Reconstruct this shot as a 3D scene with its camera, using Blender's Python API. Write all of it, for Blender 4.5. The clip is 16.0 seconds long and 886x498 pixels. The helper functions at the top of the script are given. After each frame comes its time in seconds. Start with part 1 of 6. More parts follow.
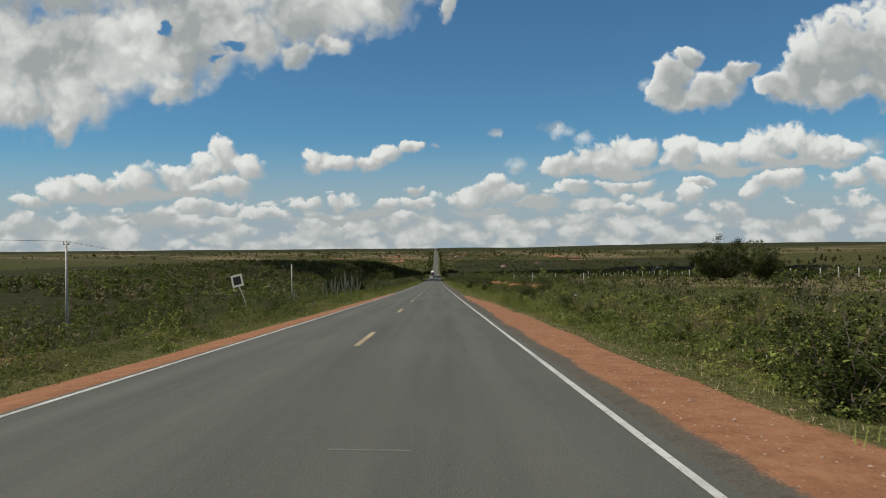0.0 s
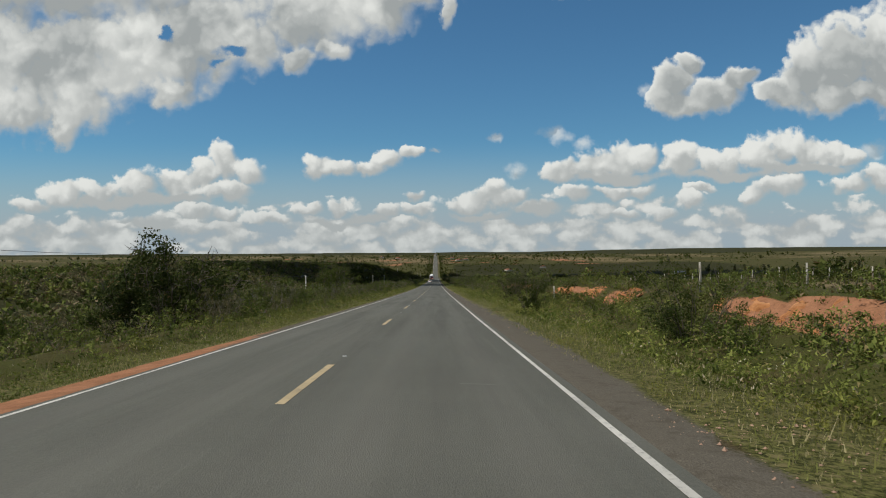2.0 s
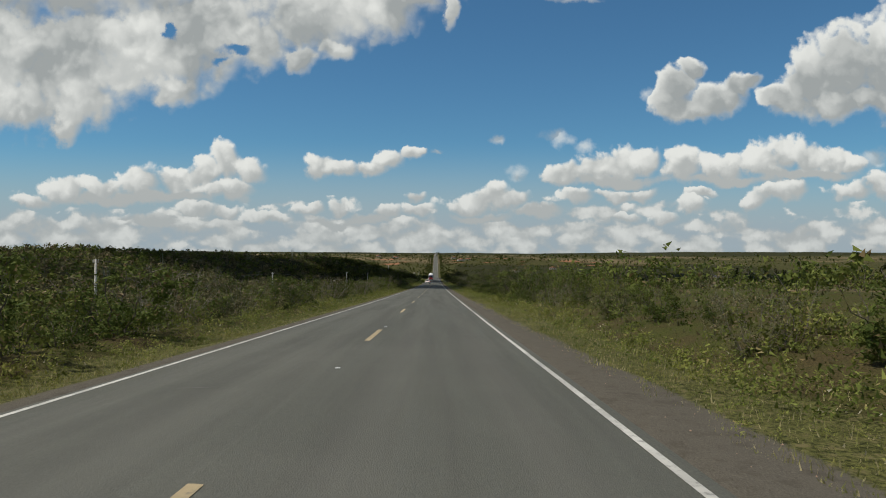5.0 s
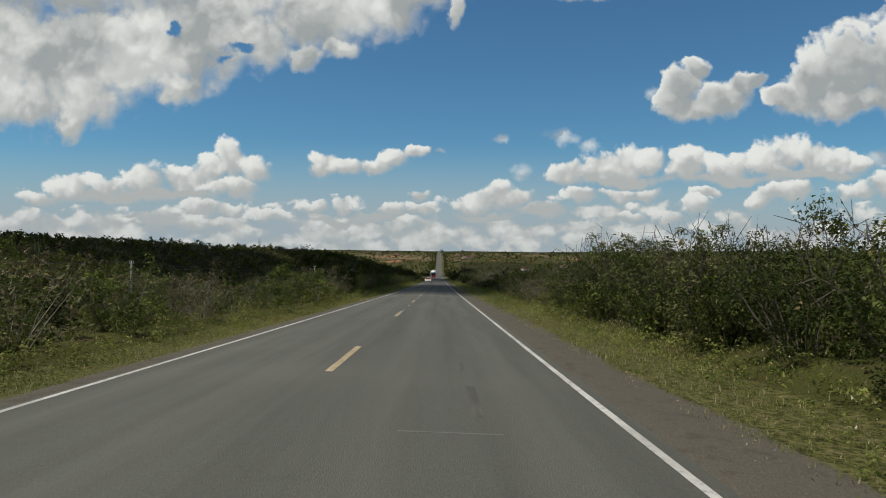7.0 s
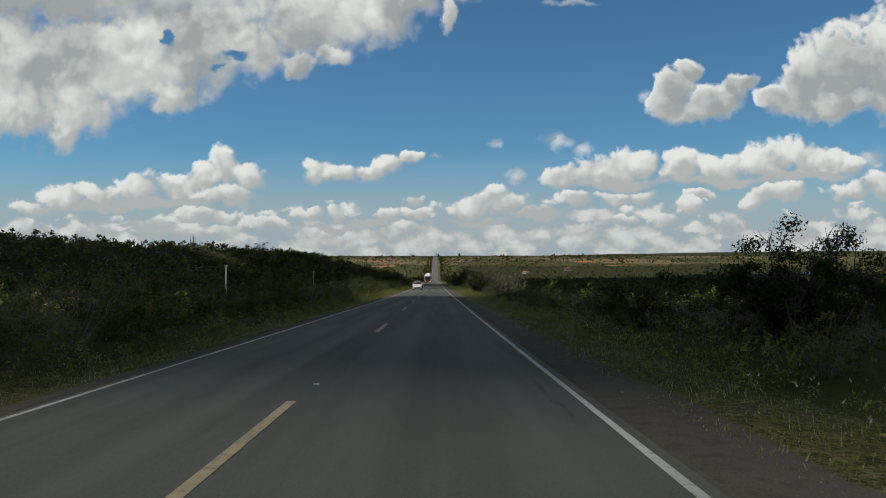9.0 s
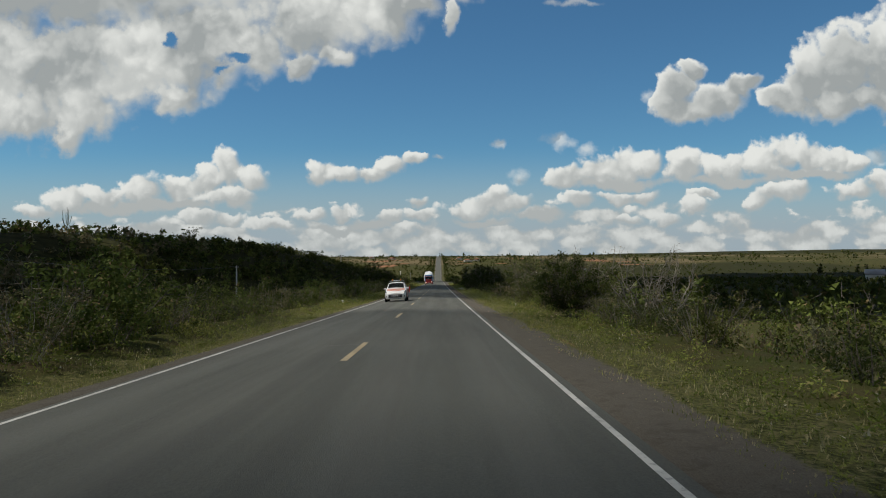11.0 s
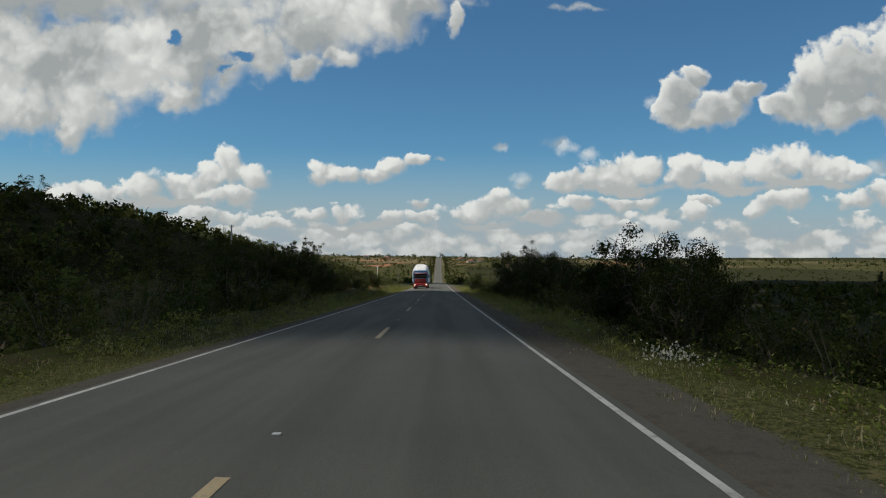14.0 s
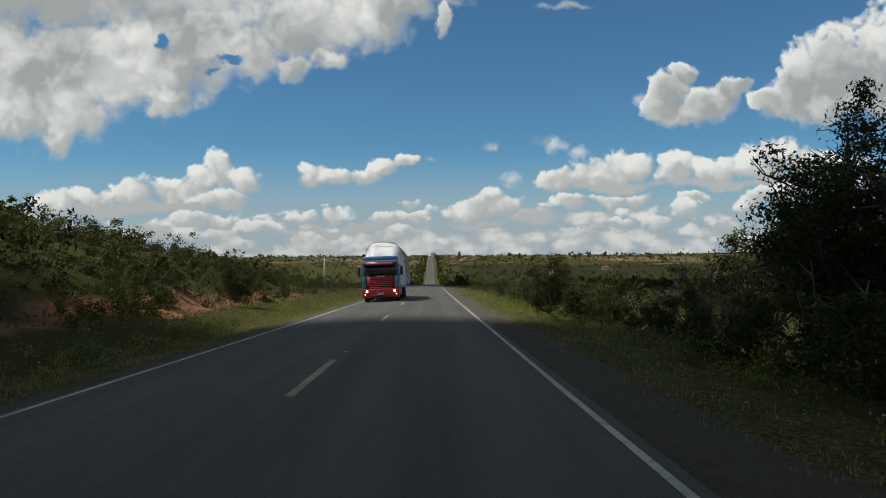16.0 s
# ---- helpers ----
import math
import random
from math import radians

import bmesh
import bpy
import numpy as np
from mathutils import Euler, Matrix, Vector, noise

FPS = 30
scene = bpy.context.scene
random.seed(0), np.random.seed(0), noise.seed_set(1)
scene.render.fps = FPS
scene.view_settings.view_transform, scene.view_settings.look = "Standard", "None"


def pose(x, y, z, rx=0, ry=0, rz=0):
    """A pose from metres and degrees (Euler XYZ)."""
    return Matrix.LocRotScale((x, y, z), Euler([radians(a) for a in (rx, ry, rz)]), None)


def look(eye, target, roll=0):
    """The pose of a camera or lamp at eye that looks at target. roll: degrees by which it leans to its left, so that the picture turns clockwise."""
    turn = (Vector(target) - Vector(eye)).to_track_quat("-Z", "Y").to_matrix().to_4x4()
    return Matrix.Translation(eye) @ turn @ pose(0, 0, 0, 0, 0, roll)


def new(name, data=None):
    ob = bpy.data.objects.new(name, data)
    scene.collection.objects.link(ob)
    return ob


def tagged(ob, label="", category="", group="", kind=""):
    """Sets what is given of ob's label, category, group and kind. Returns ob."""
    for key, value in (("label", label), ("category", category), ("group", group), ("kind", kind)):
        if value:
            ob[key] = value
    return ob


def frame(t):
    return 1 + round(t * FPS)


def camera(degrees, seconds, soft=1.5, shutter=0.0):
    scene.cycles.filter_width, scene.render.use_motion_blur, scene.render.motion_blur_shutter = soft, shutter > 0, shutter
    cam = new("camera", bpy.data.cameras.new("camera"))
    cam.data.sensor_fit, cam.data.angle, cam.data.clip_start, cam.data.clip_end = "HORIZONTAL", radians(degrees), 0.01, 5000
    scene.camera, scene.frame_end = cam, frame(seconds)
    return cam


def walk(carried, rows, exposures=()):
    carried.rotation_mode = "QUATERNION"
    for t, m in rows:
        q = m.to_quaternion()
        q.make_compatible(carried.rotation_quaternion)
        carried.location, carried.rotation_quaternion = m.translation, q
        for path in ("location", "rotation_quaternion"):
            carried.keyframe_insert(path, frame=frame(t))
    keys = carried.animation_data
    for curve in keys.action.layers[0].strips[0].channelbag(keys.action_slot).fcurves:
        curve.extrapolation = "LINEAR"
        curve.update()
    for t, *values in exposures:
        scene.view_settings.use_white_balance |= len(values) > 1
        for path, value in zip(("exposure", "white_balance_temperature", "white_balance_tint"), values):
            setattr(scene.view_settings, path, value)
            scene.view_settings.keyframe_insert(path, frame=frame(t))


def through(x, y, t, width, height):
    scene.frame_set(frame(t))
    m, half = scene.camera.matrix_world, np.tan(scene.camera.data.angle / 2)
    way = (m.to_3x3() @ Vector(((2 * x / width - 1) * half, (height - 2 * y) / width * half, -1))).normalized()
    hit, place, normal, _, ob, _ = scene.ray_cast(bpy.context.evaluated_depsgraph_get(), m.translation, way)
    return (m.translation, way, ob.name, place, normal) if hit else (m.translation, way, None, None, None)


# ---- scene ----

# ---------------------------------------------------------------- road line
# Slope of the road along its length (y in metres): a long descent, a dip, a far climb.
SLOPE_Y = (-400, 0, 567, 700, 790, 900, 1000, 1100, 1200, 1300, 1650, 1780, 1900, 2600, 5200)
SLOPE = (-.051, -.051, -.030, -.024, -.045, -.05, -.03, 0, .03, .042, .042, .015, .004, 0, 0)
_ys = np.arange(-400, 5201, 2.0)
_zs = np.concatenate(([0], np.cumsum(np.interp(_ys[:-1] + 1, SLOPE_Y, SLOPE) * 2)))
_zs -= np.interp(0, _ys, _zs)


def road_z(y):
    return np.interp(y, _ys, _zs)


# ---------------------------------------------------------------- camera
EYE = 1.37
cam = camera(64.0, 16.0, soft=1.0, shutter=0.018)
# seconds, metres across and along the road, yaw, pitch, roll, rise on the springs
PATH = [
    (0, 0.04, 0.2, -0.54, -0.26, -0.49, -0.040),
    (0.5, 0.05, 19.2, -0.49, -0.12, 0.13, -0.011),
    (1, 0.05, 36.9, -0.57, -0.08, -0.14, 0.002),
    (1.5, 0.08, 54.4, -0.67, 0.09, 0.26, -0.017),
    (2, 0.15, 71.0, -0.56, 0.13, -0.36, -0.021),
    (2.5, 0.17, 88.7, -0.39, -0.12, -0.76, 0.001),
    (3, 0.12, 106.3, -0.45, -0.19, -0.39, -0.009),
    (3.5, 0.09, 123.5, -0.19, 0.02, 0.08, -0.014),
    (4, 0.02, 140.0, -0.54, 0.24, 0.40, -0.010),
    (6.5, -0.04, 227.2, -0.42, 0.17, 0.50, 0.003),
    (7, -0.02, 244.6, -0.24, 0.13, 0.64, 0.000),
    (7.5, -0.05, 262.5, -0.26, 0.42, 0.73, 0.013),
    (8, -0.06, 280.3, -0.62, 0.37, 0.63, 0.006),
    (8.5, 0.00, 298.2, -0.48, 0.65, 0.27, -0.007),
    (9, 0.05, 314.7, -0.58, 0.55, -0.11, 0.014),
    (11.5, 0.13, 404.2, -0.27, 0.63, -0.34, 0.030),
    (12, 0.04, 422.2, -0.33, 0.64, 0.63, -0.013),
    (12.5, -0.03, 440.6, -0.00, 0.88, 0.14, -0.013),
    (13, -0.16, 458.6, -0.27, 0.74, 0.78, 0.006),
    (13.5, -0.21, 475.6, -0.62, 0.60, 0.92, 0.006),
    (14, -0.18, 494.2, -0.28, 0.80, 0.68, -0.009),
    (14.5, -0.11, 512.3, -0.90, 1.26, 0.40, -0.004),
    (15, -0.04, 531.0, -0.74, 0.74, 0.50, 0.044),
    (15.5, 0.06, 549.2, -0.63, 0.84, 0.47, 0.007),
    (16, 0.10, 566.4, -0.94, 0.82, -0.33, 0.035),
]


def eye_pose(x, y, yaw, pitch, roll, rise):
    return pose(x, y, float(road_z(y)) + EYE + rise, 90 + pitch, 0, yaw) @ pose(0, 0, 0, 0, 0, roll)


walk(cam, [(t, eye_pose(*place)) for t, *place in PATH])

# ---------------------------------------------------------------- sun and sky
SUN_DIR = Vector((-0.50, -0.10, 0.86)).normalized()
sun = new("sun", bpy.data.lights.new("sun", "SUN"))
sun.data.energy, sun.data.angle, sun.data.color = 3.65, radians(0.6), (1.0, 0.95, 0.87)
sun.matrix_world = look(SUN_DIR * 100, (0, 0, 0))

# Cumulus heaps: across and up (tangents from straight ahead), half width, half height.
HEAP_HIGH = [(-0.652, 0.270, 0.175, 0.108), (-0.517, 0.268, 0.120, 0.086), (-0.520, 0.170, 0.016, 0.029), (-0.414, 0.285, 0.132, 0.080),
    (-0.315, 0.310, 0.104, 0.073), (-0.247, 0.291, 0.044, 0.041), (-0.195, 0.272, 0.027, 0.024), (-0.172, 0.336, 0.104, 0.057),
    (-0.080, 0.349, 0.068, 0.046), (-0.463, 0.400, 0.399, 0.096), (-0.129, 0.421, 0.223, 0.080), (-0.029, 0.364, 0.036, 0.024),
    (-0.143, 0.286, 0.027, 0.018), (0.017, 0.339, 0.010, 0.029), (-0.587, 0.203, 0.088, 0.040), (-0.500, 0.212, 0.064, 0.041),
    (-0.373, 0.226, 0.048, 0.029), (-0.519, 0.188, 0.024, 0.033)]
HEAP_RIGHT = [(0.337, 0.235, 0.029, 0.035), (0.356, 0.263, 0.018, 0.016), (0.337, 0.212, 0.036, 0.022), (0.387, 0.214, 0.043, 0.024),
    (0.425, 0.236, 0.022, 0.021), (0.445, 0.246, 0.018, 0.014), (0.367, 0.206, 0.035, 0.018), (0.409, 0.215, 0.027, 0.019),
    (0.529, 0.245, 0.037, 0.048), (0.577, 0.263, 0.053, 0.064), (0.642, 0.271, 0.064, 0.073), (0.497, 0.213, 0.040, 0.021),
    (0.562, 0.212, 0.072, 0.021), (0.634, 0.218, 0.072, 0.024), (0.706, 0.295, 0.088, 0.096)]
HEAP_ROW = [(0.186, 0.111, 0.035, 0.018), (0.230, 0.121, 0.033, 0.024), (0.266, 0.123, 0.033, 0.029), (0.298, 0.128, 0.021, 0.024),
    (0.347, 0.123, 0.029, 0.027), (0.386, 0.118, 0.030, 0.022), (0.415, 0.125, 0.024, 0.026), (0.458, 0.132, 0.029, 0.029),
    (0.490, 0.139, 0.026, 0.026), (0.524, 0.137, 0.030, 0.027), (0.564, 0.138, 0.030, 0.022), (0.596, 0.132, 0.022, 0.016),
    (0.258, 0.102, 0.084, 0.010), (0.402, 0.106, 0.092, 0.010), (0.522, 0.114, 0.088, 0.010)]
HEAP_LOW = [(0.204, 0.077, 0.022, 0.014), (0.252, 0.082, 0.038, 0.011), (0.284, 0.085, 0.030, 0.010), (0.362, 0.070, 0.021, 0.012),
    (0.372, 0.086, 0.022, 0.007), (0.479, 0.084, 0.038, 0.018), (0.450, 0.074, 0.024, 0.012), (0.508, 0.093, 0.022, 0.016),
    (0.588, 0.089, 0.038, 0.014), (0.628, 0.097, 0.030, 0.018), (0.675, 0.103, 0.032, 0.021), (0.322, 0.049, 0.024, 0.010),
    (0.258, 0.054, 0.027, 0.007)]
HEAP_MIDDLE = [(0.042, 0.066, 0.037, 0.014), (0.076, 0.078, 0.029, 0.018), (0.100, 0.072, 0.033, 0.013), (-0.029, 0.077, 0.016, 0.009),
    (-0.169, 0.120, 0.029, 0.020), (-0.132, 0.115, 0.035, 0.014), (-0.095, 0.117, 0.030, 0.013), (-0.068, 0.129, 0.022, 0.015),
    (-0.038, 0.142, 0.021, 0.012), (-0.022, 0.145, 0.011, 0.007)]
HEAP_LEFT = [(-0.569, 0.067, 0.035, 0.013), (-0.522, 0.080, 0.033, 0.018), (-0.471, 0.084, 0.030, 0.018), (-0.419, 0.096, 0.030, 0.025),
    (-0.370, 0.098, 0.033, 0.021), (-0.332, 0.110, 0.026, 0.022), (-0.300, 0.123, 0.024, 0.029), (-0.264, 0.111, 0.026, 0.020),
    (-0.296, 0.086, 0.053, 0.014), (-0.459, 0.071, 0.092, 0.010), (-0.379, 0.077, 0.076, 0.010)]
HEAP_BANK = [(-0.339, 0.058, 0.037, 0.014), (-0.387, 0.041, 0.068, 0.010), (-0.298, 0.057, 0.026, 0.010), (-0.236, 0.047, 0.038, 0.010),
    (-0.183, 0.060, 0.022, 0.010), (-0.139, 0.059, 0.022, 0.010), (-0.148, 0.036, 0.062, 0.011), (-0.067, 0.054, 0.022, 0.010),
    (-0.101, 0.043, 0.045, 0.009), (-0.024, 0.058, 0.026, 0.010), (0.051, 0.049, 0.048, 0.008), (0.146, 0.056, 0.038, 0.009)]
FAINT = [(0.173, 0.161, 0.024, 0.014), (0.209, 0.148, 0.014, 0.010), (0.112, 0.113, 0.014, 0.013), (0.085, 0.159, 0.011, 0.008),
    (0.617, 0.137, 0.019, 0.014), (0.002, 0.146, 0.008, 0.003), (0.295, 0.228, 0.013, 0.010), (0.199, 0.358, 0.041, 0.006),
    (-0.276, 0.074, 0.013, 0.011), (-0.482, 0.039, 0.010, 0.004)]
HOLES = [(-0.374, 0.305, 0.010, 0.012), (-0.283, 0.286, 0.027, 0.010), (-0.306, 0.270, 0.016, 0.008)]
HEAPS = HEAP_HIGH + HEAP_RIGHT + HEAP_ROW + HEAP_LOW + HEAP_MIDDLE + HEAP_LEFT + HEAP_BANK

world = bpy.data.worlds.new("world")
scene.world = world
world.use_nodes = True
wt = world.node_tree
wt.nodes.clear()


def wnode(kind, ins=(), **props):
    n = wt.nodes.new(kind)
    for k, v in props.items():
        setattr(n, k, v)
    for i, v in enumerate(ins):
        if v is None:
            continue
        if isinstance(v, bpy.types.NodeSocket):
            wt.links.new(v, n.inputs[i])
        else:
            n.inputs[i].default_value = v
    return n


def wmath(op, a, b=None, c=None, clamp=False):
    return wnode("ShaderNodeMath", (a, b, c), operation=op, use_clamp=clamp).outputs[0]


def wvec(op, a, b=None, c=None):
    n = wnode("ShaderNodeVectorMath", (a, b, c), operation=op)
    return n.outputs["Value"] if op == "LENGTH" else n.outputs[0]


def ramp01(v, lo, hi):
    n = wnode("ShaderNodeMapRange", (v, lo, hi, 0.0, 1.0), interpolation_type="SMOOTHSTEP")
    return n.outputs[0]


geo = wnode("ShaderNodeTexCoord")
sep = wnode("ShaderNodeSeparateXYZ", (geo.outputs["Generated"],))
dx, dy, dz = sep.outputs
depth = wmath("MAXIMUM", wmath("ABSOLUTE", dy), 0.08)
across, up = wmath("DIVIDE", dx, depth), wmath("DIVIDE", dz, depth)
flat = wnode("ShaderNodeCombineXYZ", (across, up, 0.0)).outputs[0]


def heap_distance(p, heaps):
    """How far a direction lies from the nearest cumulus lump, 1 at its rim."""
    low = None
    for a, u, ra, ru in heaps:
        d = wvec("LENGTH", wvec("MULTIPLY_ADD", p, (1 / ra, 1 / ru, 0), (-a / ra, -u / ru, 0)))
        low = d if low is None else wmath("SMOOTH_MIN", low, d, 0.22)
    return low


def billow(p, scale, detail, rough):
    n = wnode("ShaderNodeTexNoise", (p, None, scale, detail, rough), noise_dimensions="2D")
    return n.outputs["Fac"]


def puff(p, scale, detail=1.0):
    n = wnode("ShaderNodeTexVoronoi", (p, None, scale, detail, 0.5), voronoi_dimensions="2D", feature="SMOOTH_F1")
    n.inputs["Smoothness"].default_value = 0.45
    return n.outputs["Distance"]


def stirred(p, scale, by):
    """Directions shaken by turbulence, so that no rim stays smooth."""
    swirl = wnode("ShaderNodeTexNoise", (p, None, scale, 5.0, 0.58), noise_dimensions="2D").outputs["Color"]
    return wvec("MULTIPLY_ADD", swirl, (by, by, 0), wvec("ADD", p, (-by / 2, -by / 2, 0)))


def heap_field(p, heaps):
    """Nearness to the lumps (0 at their rims), and where in its lump a direction lies: 1 on the sunlit crown, -1 at the base."""
    low = total = weighed = None
    for a, u, ra, ru in heaps:
        q = wvec("MULTIPLY_ADD", p, (1 / ra, 1 / ru, 0), (-a / ra, -u / ru, 0))
        d = wvec("LENGTH", q)
        low = d if low is None else wmath("SMOOTH_MIN", low, d, 0.22)
        w = wmath("POWER", 0.0009, d)
        base = -0.9 if ra > 4 * ru else 0.0
        crown = wnode("ShaderNodeVectorMath", (q, (-0.35, 0.95, 0)), operation="DOT_PRODUCT").outputs["Value"]
        crown = wmath("MULTIPLY", wmath("ADD", crown, base), w)
        total = w if total is None else wmath("ADD", total, w)
        weighed = crown if weighed is None else wmath("ADD", weighed, crown)
    return wmath("SUBTRACT", 1.0, low), wmath("DIVIDE", weighed, total)


warped = stirred(flat, 14.0, 0.040)
heap, crown = heap_field(warped, HEAPS)
knob = wmath("SUBTRACT", 0.40, puff(warped, 36.0))
heap = wmath("MULTIPLY_ADD", knob, 0.35, wmath("ADD", heap, 0.24))
bank_p = wvec("MULTIPLY", stirred(flat, 30.0, 0.022), (1.0, 2.3, 1.0))
bank_knob = puff(bank_p, 18.0)
bank = wmath("MULTIPLY_ADD", bank_knob, -0.9, wmath("MULTIPLY_ADD", billow(bank_p, 10.0, 4.0, 0.55), 2.0, 0.02))
away = wmath("MAXIMUM", wmath("SUBTRACT", up, 0.034), 0.0)
bank = wmath("SUBTRACT", bank, wmath("MULTIPLY", away, 18.0))
fray = wmath("SUBTRACT", billow(flat, 28.0, 5.0, 0.56), 0.5)
high = ramp01(up, 0.16, 0.24)
thick = wmath("MULTIPLY_ADD", fray, wmath("MULTIPLY_ADD", high, -0.40, 0.95), wmath("SMOOTH_MAX", heap, bank, 0.1))
gap = wmath("SUBTRACT", heap_distance(stirred(flat, 22.0, 0.05), HOLES), 0.4)
thick = wmath("MINIMUM", thick, wmath("MULTIPLY", gap, 0.8))
# Overhead and behind, out of view, broken cumulus is thickened to cut the skylight.
wide = wnode("ShaderNodeTexNoise", (geo.outputs["Generated"], None, 4.5, 7.0, 0.58)).outputs["Fac"]
beyond = wmath("MAXIMUM", ramp01(dz, 0.38, 0.55), ramp01(dy, 0.15, -0.15))
rest = wmath("MULTIPLY", wmath("MULTIPLY", wmath("SUBTRACT", wide, 0.41), 4.5), beyond)
thick = wmath("MAXIMUM", thick, rest)
# crowns are white and crisp; bases and the deep middles of large heaps are grey and soft
under_lump = ramp01(wmath("MULTIPLY_ADD", knob, 0.9, wmath("MULTIPLY_ADD", fray, 1.1, crown)), 0.62, -0.75)
bank_under = ramp01(wmath("MULTIPLY_ADD", fray, 1.2, wmath("SUBTRACT", 0.62, bank_knob)), 0.55, -0.25)
in_heap = ramp01(wmath("SUBTRACT", heap, bank), -0.25, 0.1)
lump = wmath("ADD", wmath("MULTIPLY", in_heap, under_lump), wmath("MULTIPLY", wmath("SUBTRACT", 1.0, in_heap), bank_under))
soft_rim = wmath("MULTIPLY_ADD", lump, 0.40, 0.28)
cover = wnode("ShaderNodeMapRange", (thick, 0.0, soft_rim, 0.0, 1.0), interpolation_type="SMOOTHSTEP").outputs[0]
wisp = wmath("MULTIPLY_ADD", fray, 1.8, wmath("SUBTRACT", 1.15, heap_distance(stirred(flat, 20.0, 0.03), FAINT)))
cover = wmath("MAXIMUM", cover, wmath("MULTIPLY", ramp01(wisp, -0.05, 1.1), 0.62))
broad = billow(stirred(flat, 7.0, 0.06), 6.5, 4.0, 0.5)
deep = wmath("MULTIPLY", wmath("MULTIPLY", ramp01(heap, 0.15, 0.65), high), ramp01(broad, 0.36, 0.60))
shade = wmath("MULTIPLY_ADD", deep, 0.60, wmath("MULTIPLY", lump, wmath("MULTIPLY_ADD", high, -0.25, 0.80)), clamp=True)
# seen from below, clouds show their grey bases
shade = wmath("MAXIMUM", shade, wmath("MULTIPLY", ramp01(dz, 0.4, 0.6), 0.95))
tone = wnode("ShaderNodeMix", (shade,), data_type="RGBA")
tone.inputs["A"].default_value, tone.inputs["B"].default_value = (0.90, 0.915, 0.875, 1), (0.40, 0.43, 0.43, 1)
# Towards the horizon the air greys clouds and sky.
air = ramp01(up, 0.12, 0.0)
hazed = wnode("ShaderNodeMix", (wmath("MULTIPLY", air, 0.40),), data_type="RGBA")
wt.links.new(tone.outputs["Result"], hazed.inputs["A"])
hazed.inputs["B"].default_value = (0.40, 0.45, 0.47, 1)

sky = wnode("ShaderNodeTexSky", sky_type="NISHITA", sun_disc=False, sun_elevation=math.asin(SUN_DIR.z),
            sun_rotation=math.atan2(SUN_DIR.x, SUN_DIR.y), altitude=300, air_density=1.0, dust_density=0.05, ozone_density=3.0)
tint = wnode("ShaderNodeMix", (1.0,), data_type="RGBA", blend_type="MULTIPLY")
wt.links.new(sky.outputs[0], tint.inputs["A"])
tint.inputs["B"].default_value = (0.57, 0.95, 1.08, 1)
sky_bg = wnode("ShaderNodeBackground", (tint.outputs["Result"], 0.072))
haze_bg = wnode("ShaderNodeBackground", ((0.36, 0.44, 0.49, 1), 0.9))
low_sky = wnode("ShaderNodeMixShader", (ramp01(up, 0.16, 0.02), sky_bg.outputs[0], haze_bg.outputs[0]))
# Out of view the clouds are darkened far below grey, to lower the skylight.
under = wnode("ShaderNodeMix", (wmath("MULTIPLY", beyond, 0.75),), data_type="RGBA")
wt.links.new(hazed.outputs["Result"], under.inputs["A"])
under.inputs["B"].default_value = (0.10, 0.10, 0.10, 1)
cloud_bg = wnode("ShaderNodeBackground", (under.outputs["Result"], 0.85))
mixed = wnode("ShaderNodeMixShader", (cover, low_sky.outputs[0], cloud_bg.outputs[0]))
wnode("ShaderNodeOutputWorld", (mixed.outputs[0],))

# ---------------------------------------------------------------- materials
def material(name, rough=0.9):
    m = bpy.data.materials.new(name)
    m.use_nodes = True
    b = m.node_tree.nodes["Principled BSDF"]
    b.inputs["Roughness"].default_value = rough
    return m, m.node_tree, b


def add(nt, kind, ins=None, **props):
    n = nt.nodes.new(kind)
    for k, v in props.items():
        setattr(n, k, v)
    for k, v in (ins or {}).items():
        if isinstance(v, bpy.types.NodeSocket):
            nt.links.new(v, n.inputs[k])
        else:
            n.inputs[k].default_value = v
    return n


def noise_of(nt, scale, detail=5.0, rough=0.6, coord=None, stretch=None):
    coord = coord or add(nt, "ShaderNodeTexCoord").outputs["Object"]
    if stretch:
        coord = add(nt, "ShaderNodeVectorMath", {0: coord, 1: stretch}, operation="MULTIPLY").outputs[0]
    return add(nt, "ShaderNodeTexNoise", {"Vector": coord, "Scale": scale, "Detail": detail, "Roughness": rough}).outputs["Fac"]


def step(nt, v, lo, hi, a=0.0, b=1.0):
    return add(nt, "ShaderNodeMapRange", {0: v, 1: lo, 2: hi, 3: a, 4: b}, interpolation_type="SMOOTHSTEP").outputs[0]


def blend(nt, fac, a, b):
    n = add(nt, "ShaderNodeMix", {}, data_type="RGBA")
    for sock, v in ((n.inputs[0], fac), (n.inputs["A"], a), (n.inputs["B"], b)):
        if isinstance(v, bpy.types.NodeSocket):
            nt.links.new(v, sock)
        elif isinstance(v, tuple):
            sock.default_value = (*v, 1) if len(v) == 3 else v
        else:
            sock.default_value = v
    return n.outputs["Result"]


def num(nt, op, a, b=0.0, c=0.0):
    return add(nt, "ShaderNodeMath", {0: a, 1: b, 2: c}, operation=op).outputs[0]


def bump(nt, b, height, strength=0.5, distance=0.02):
    n = add(nt, "ShaderNodeBump", {"Strength": strength, "Distance": distance, "Height": height})
    nt.links.new(n.outputs[0], b.inputs["Normal"])


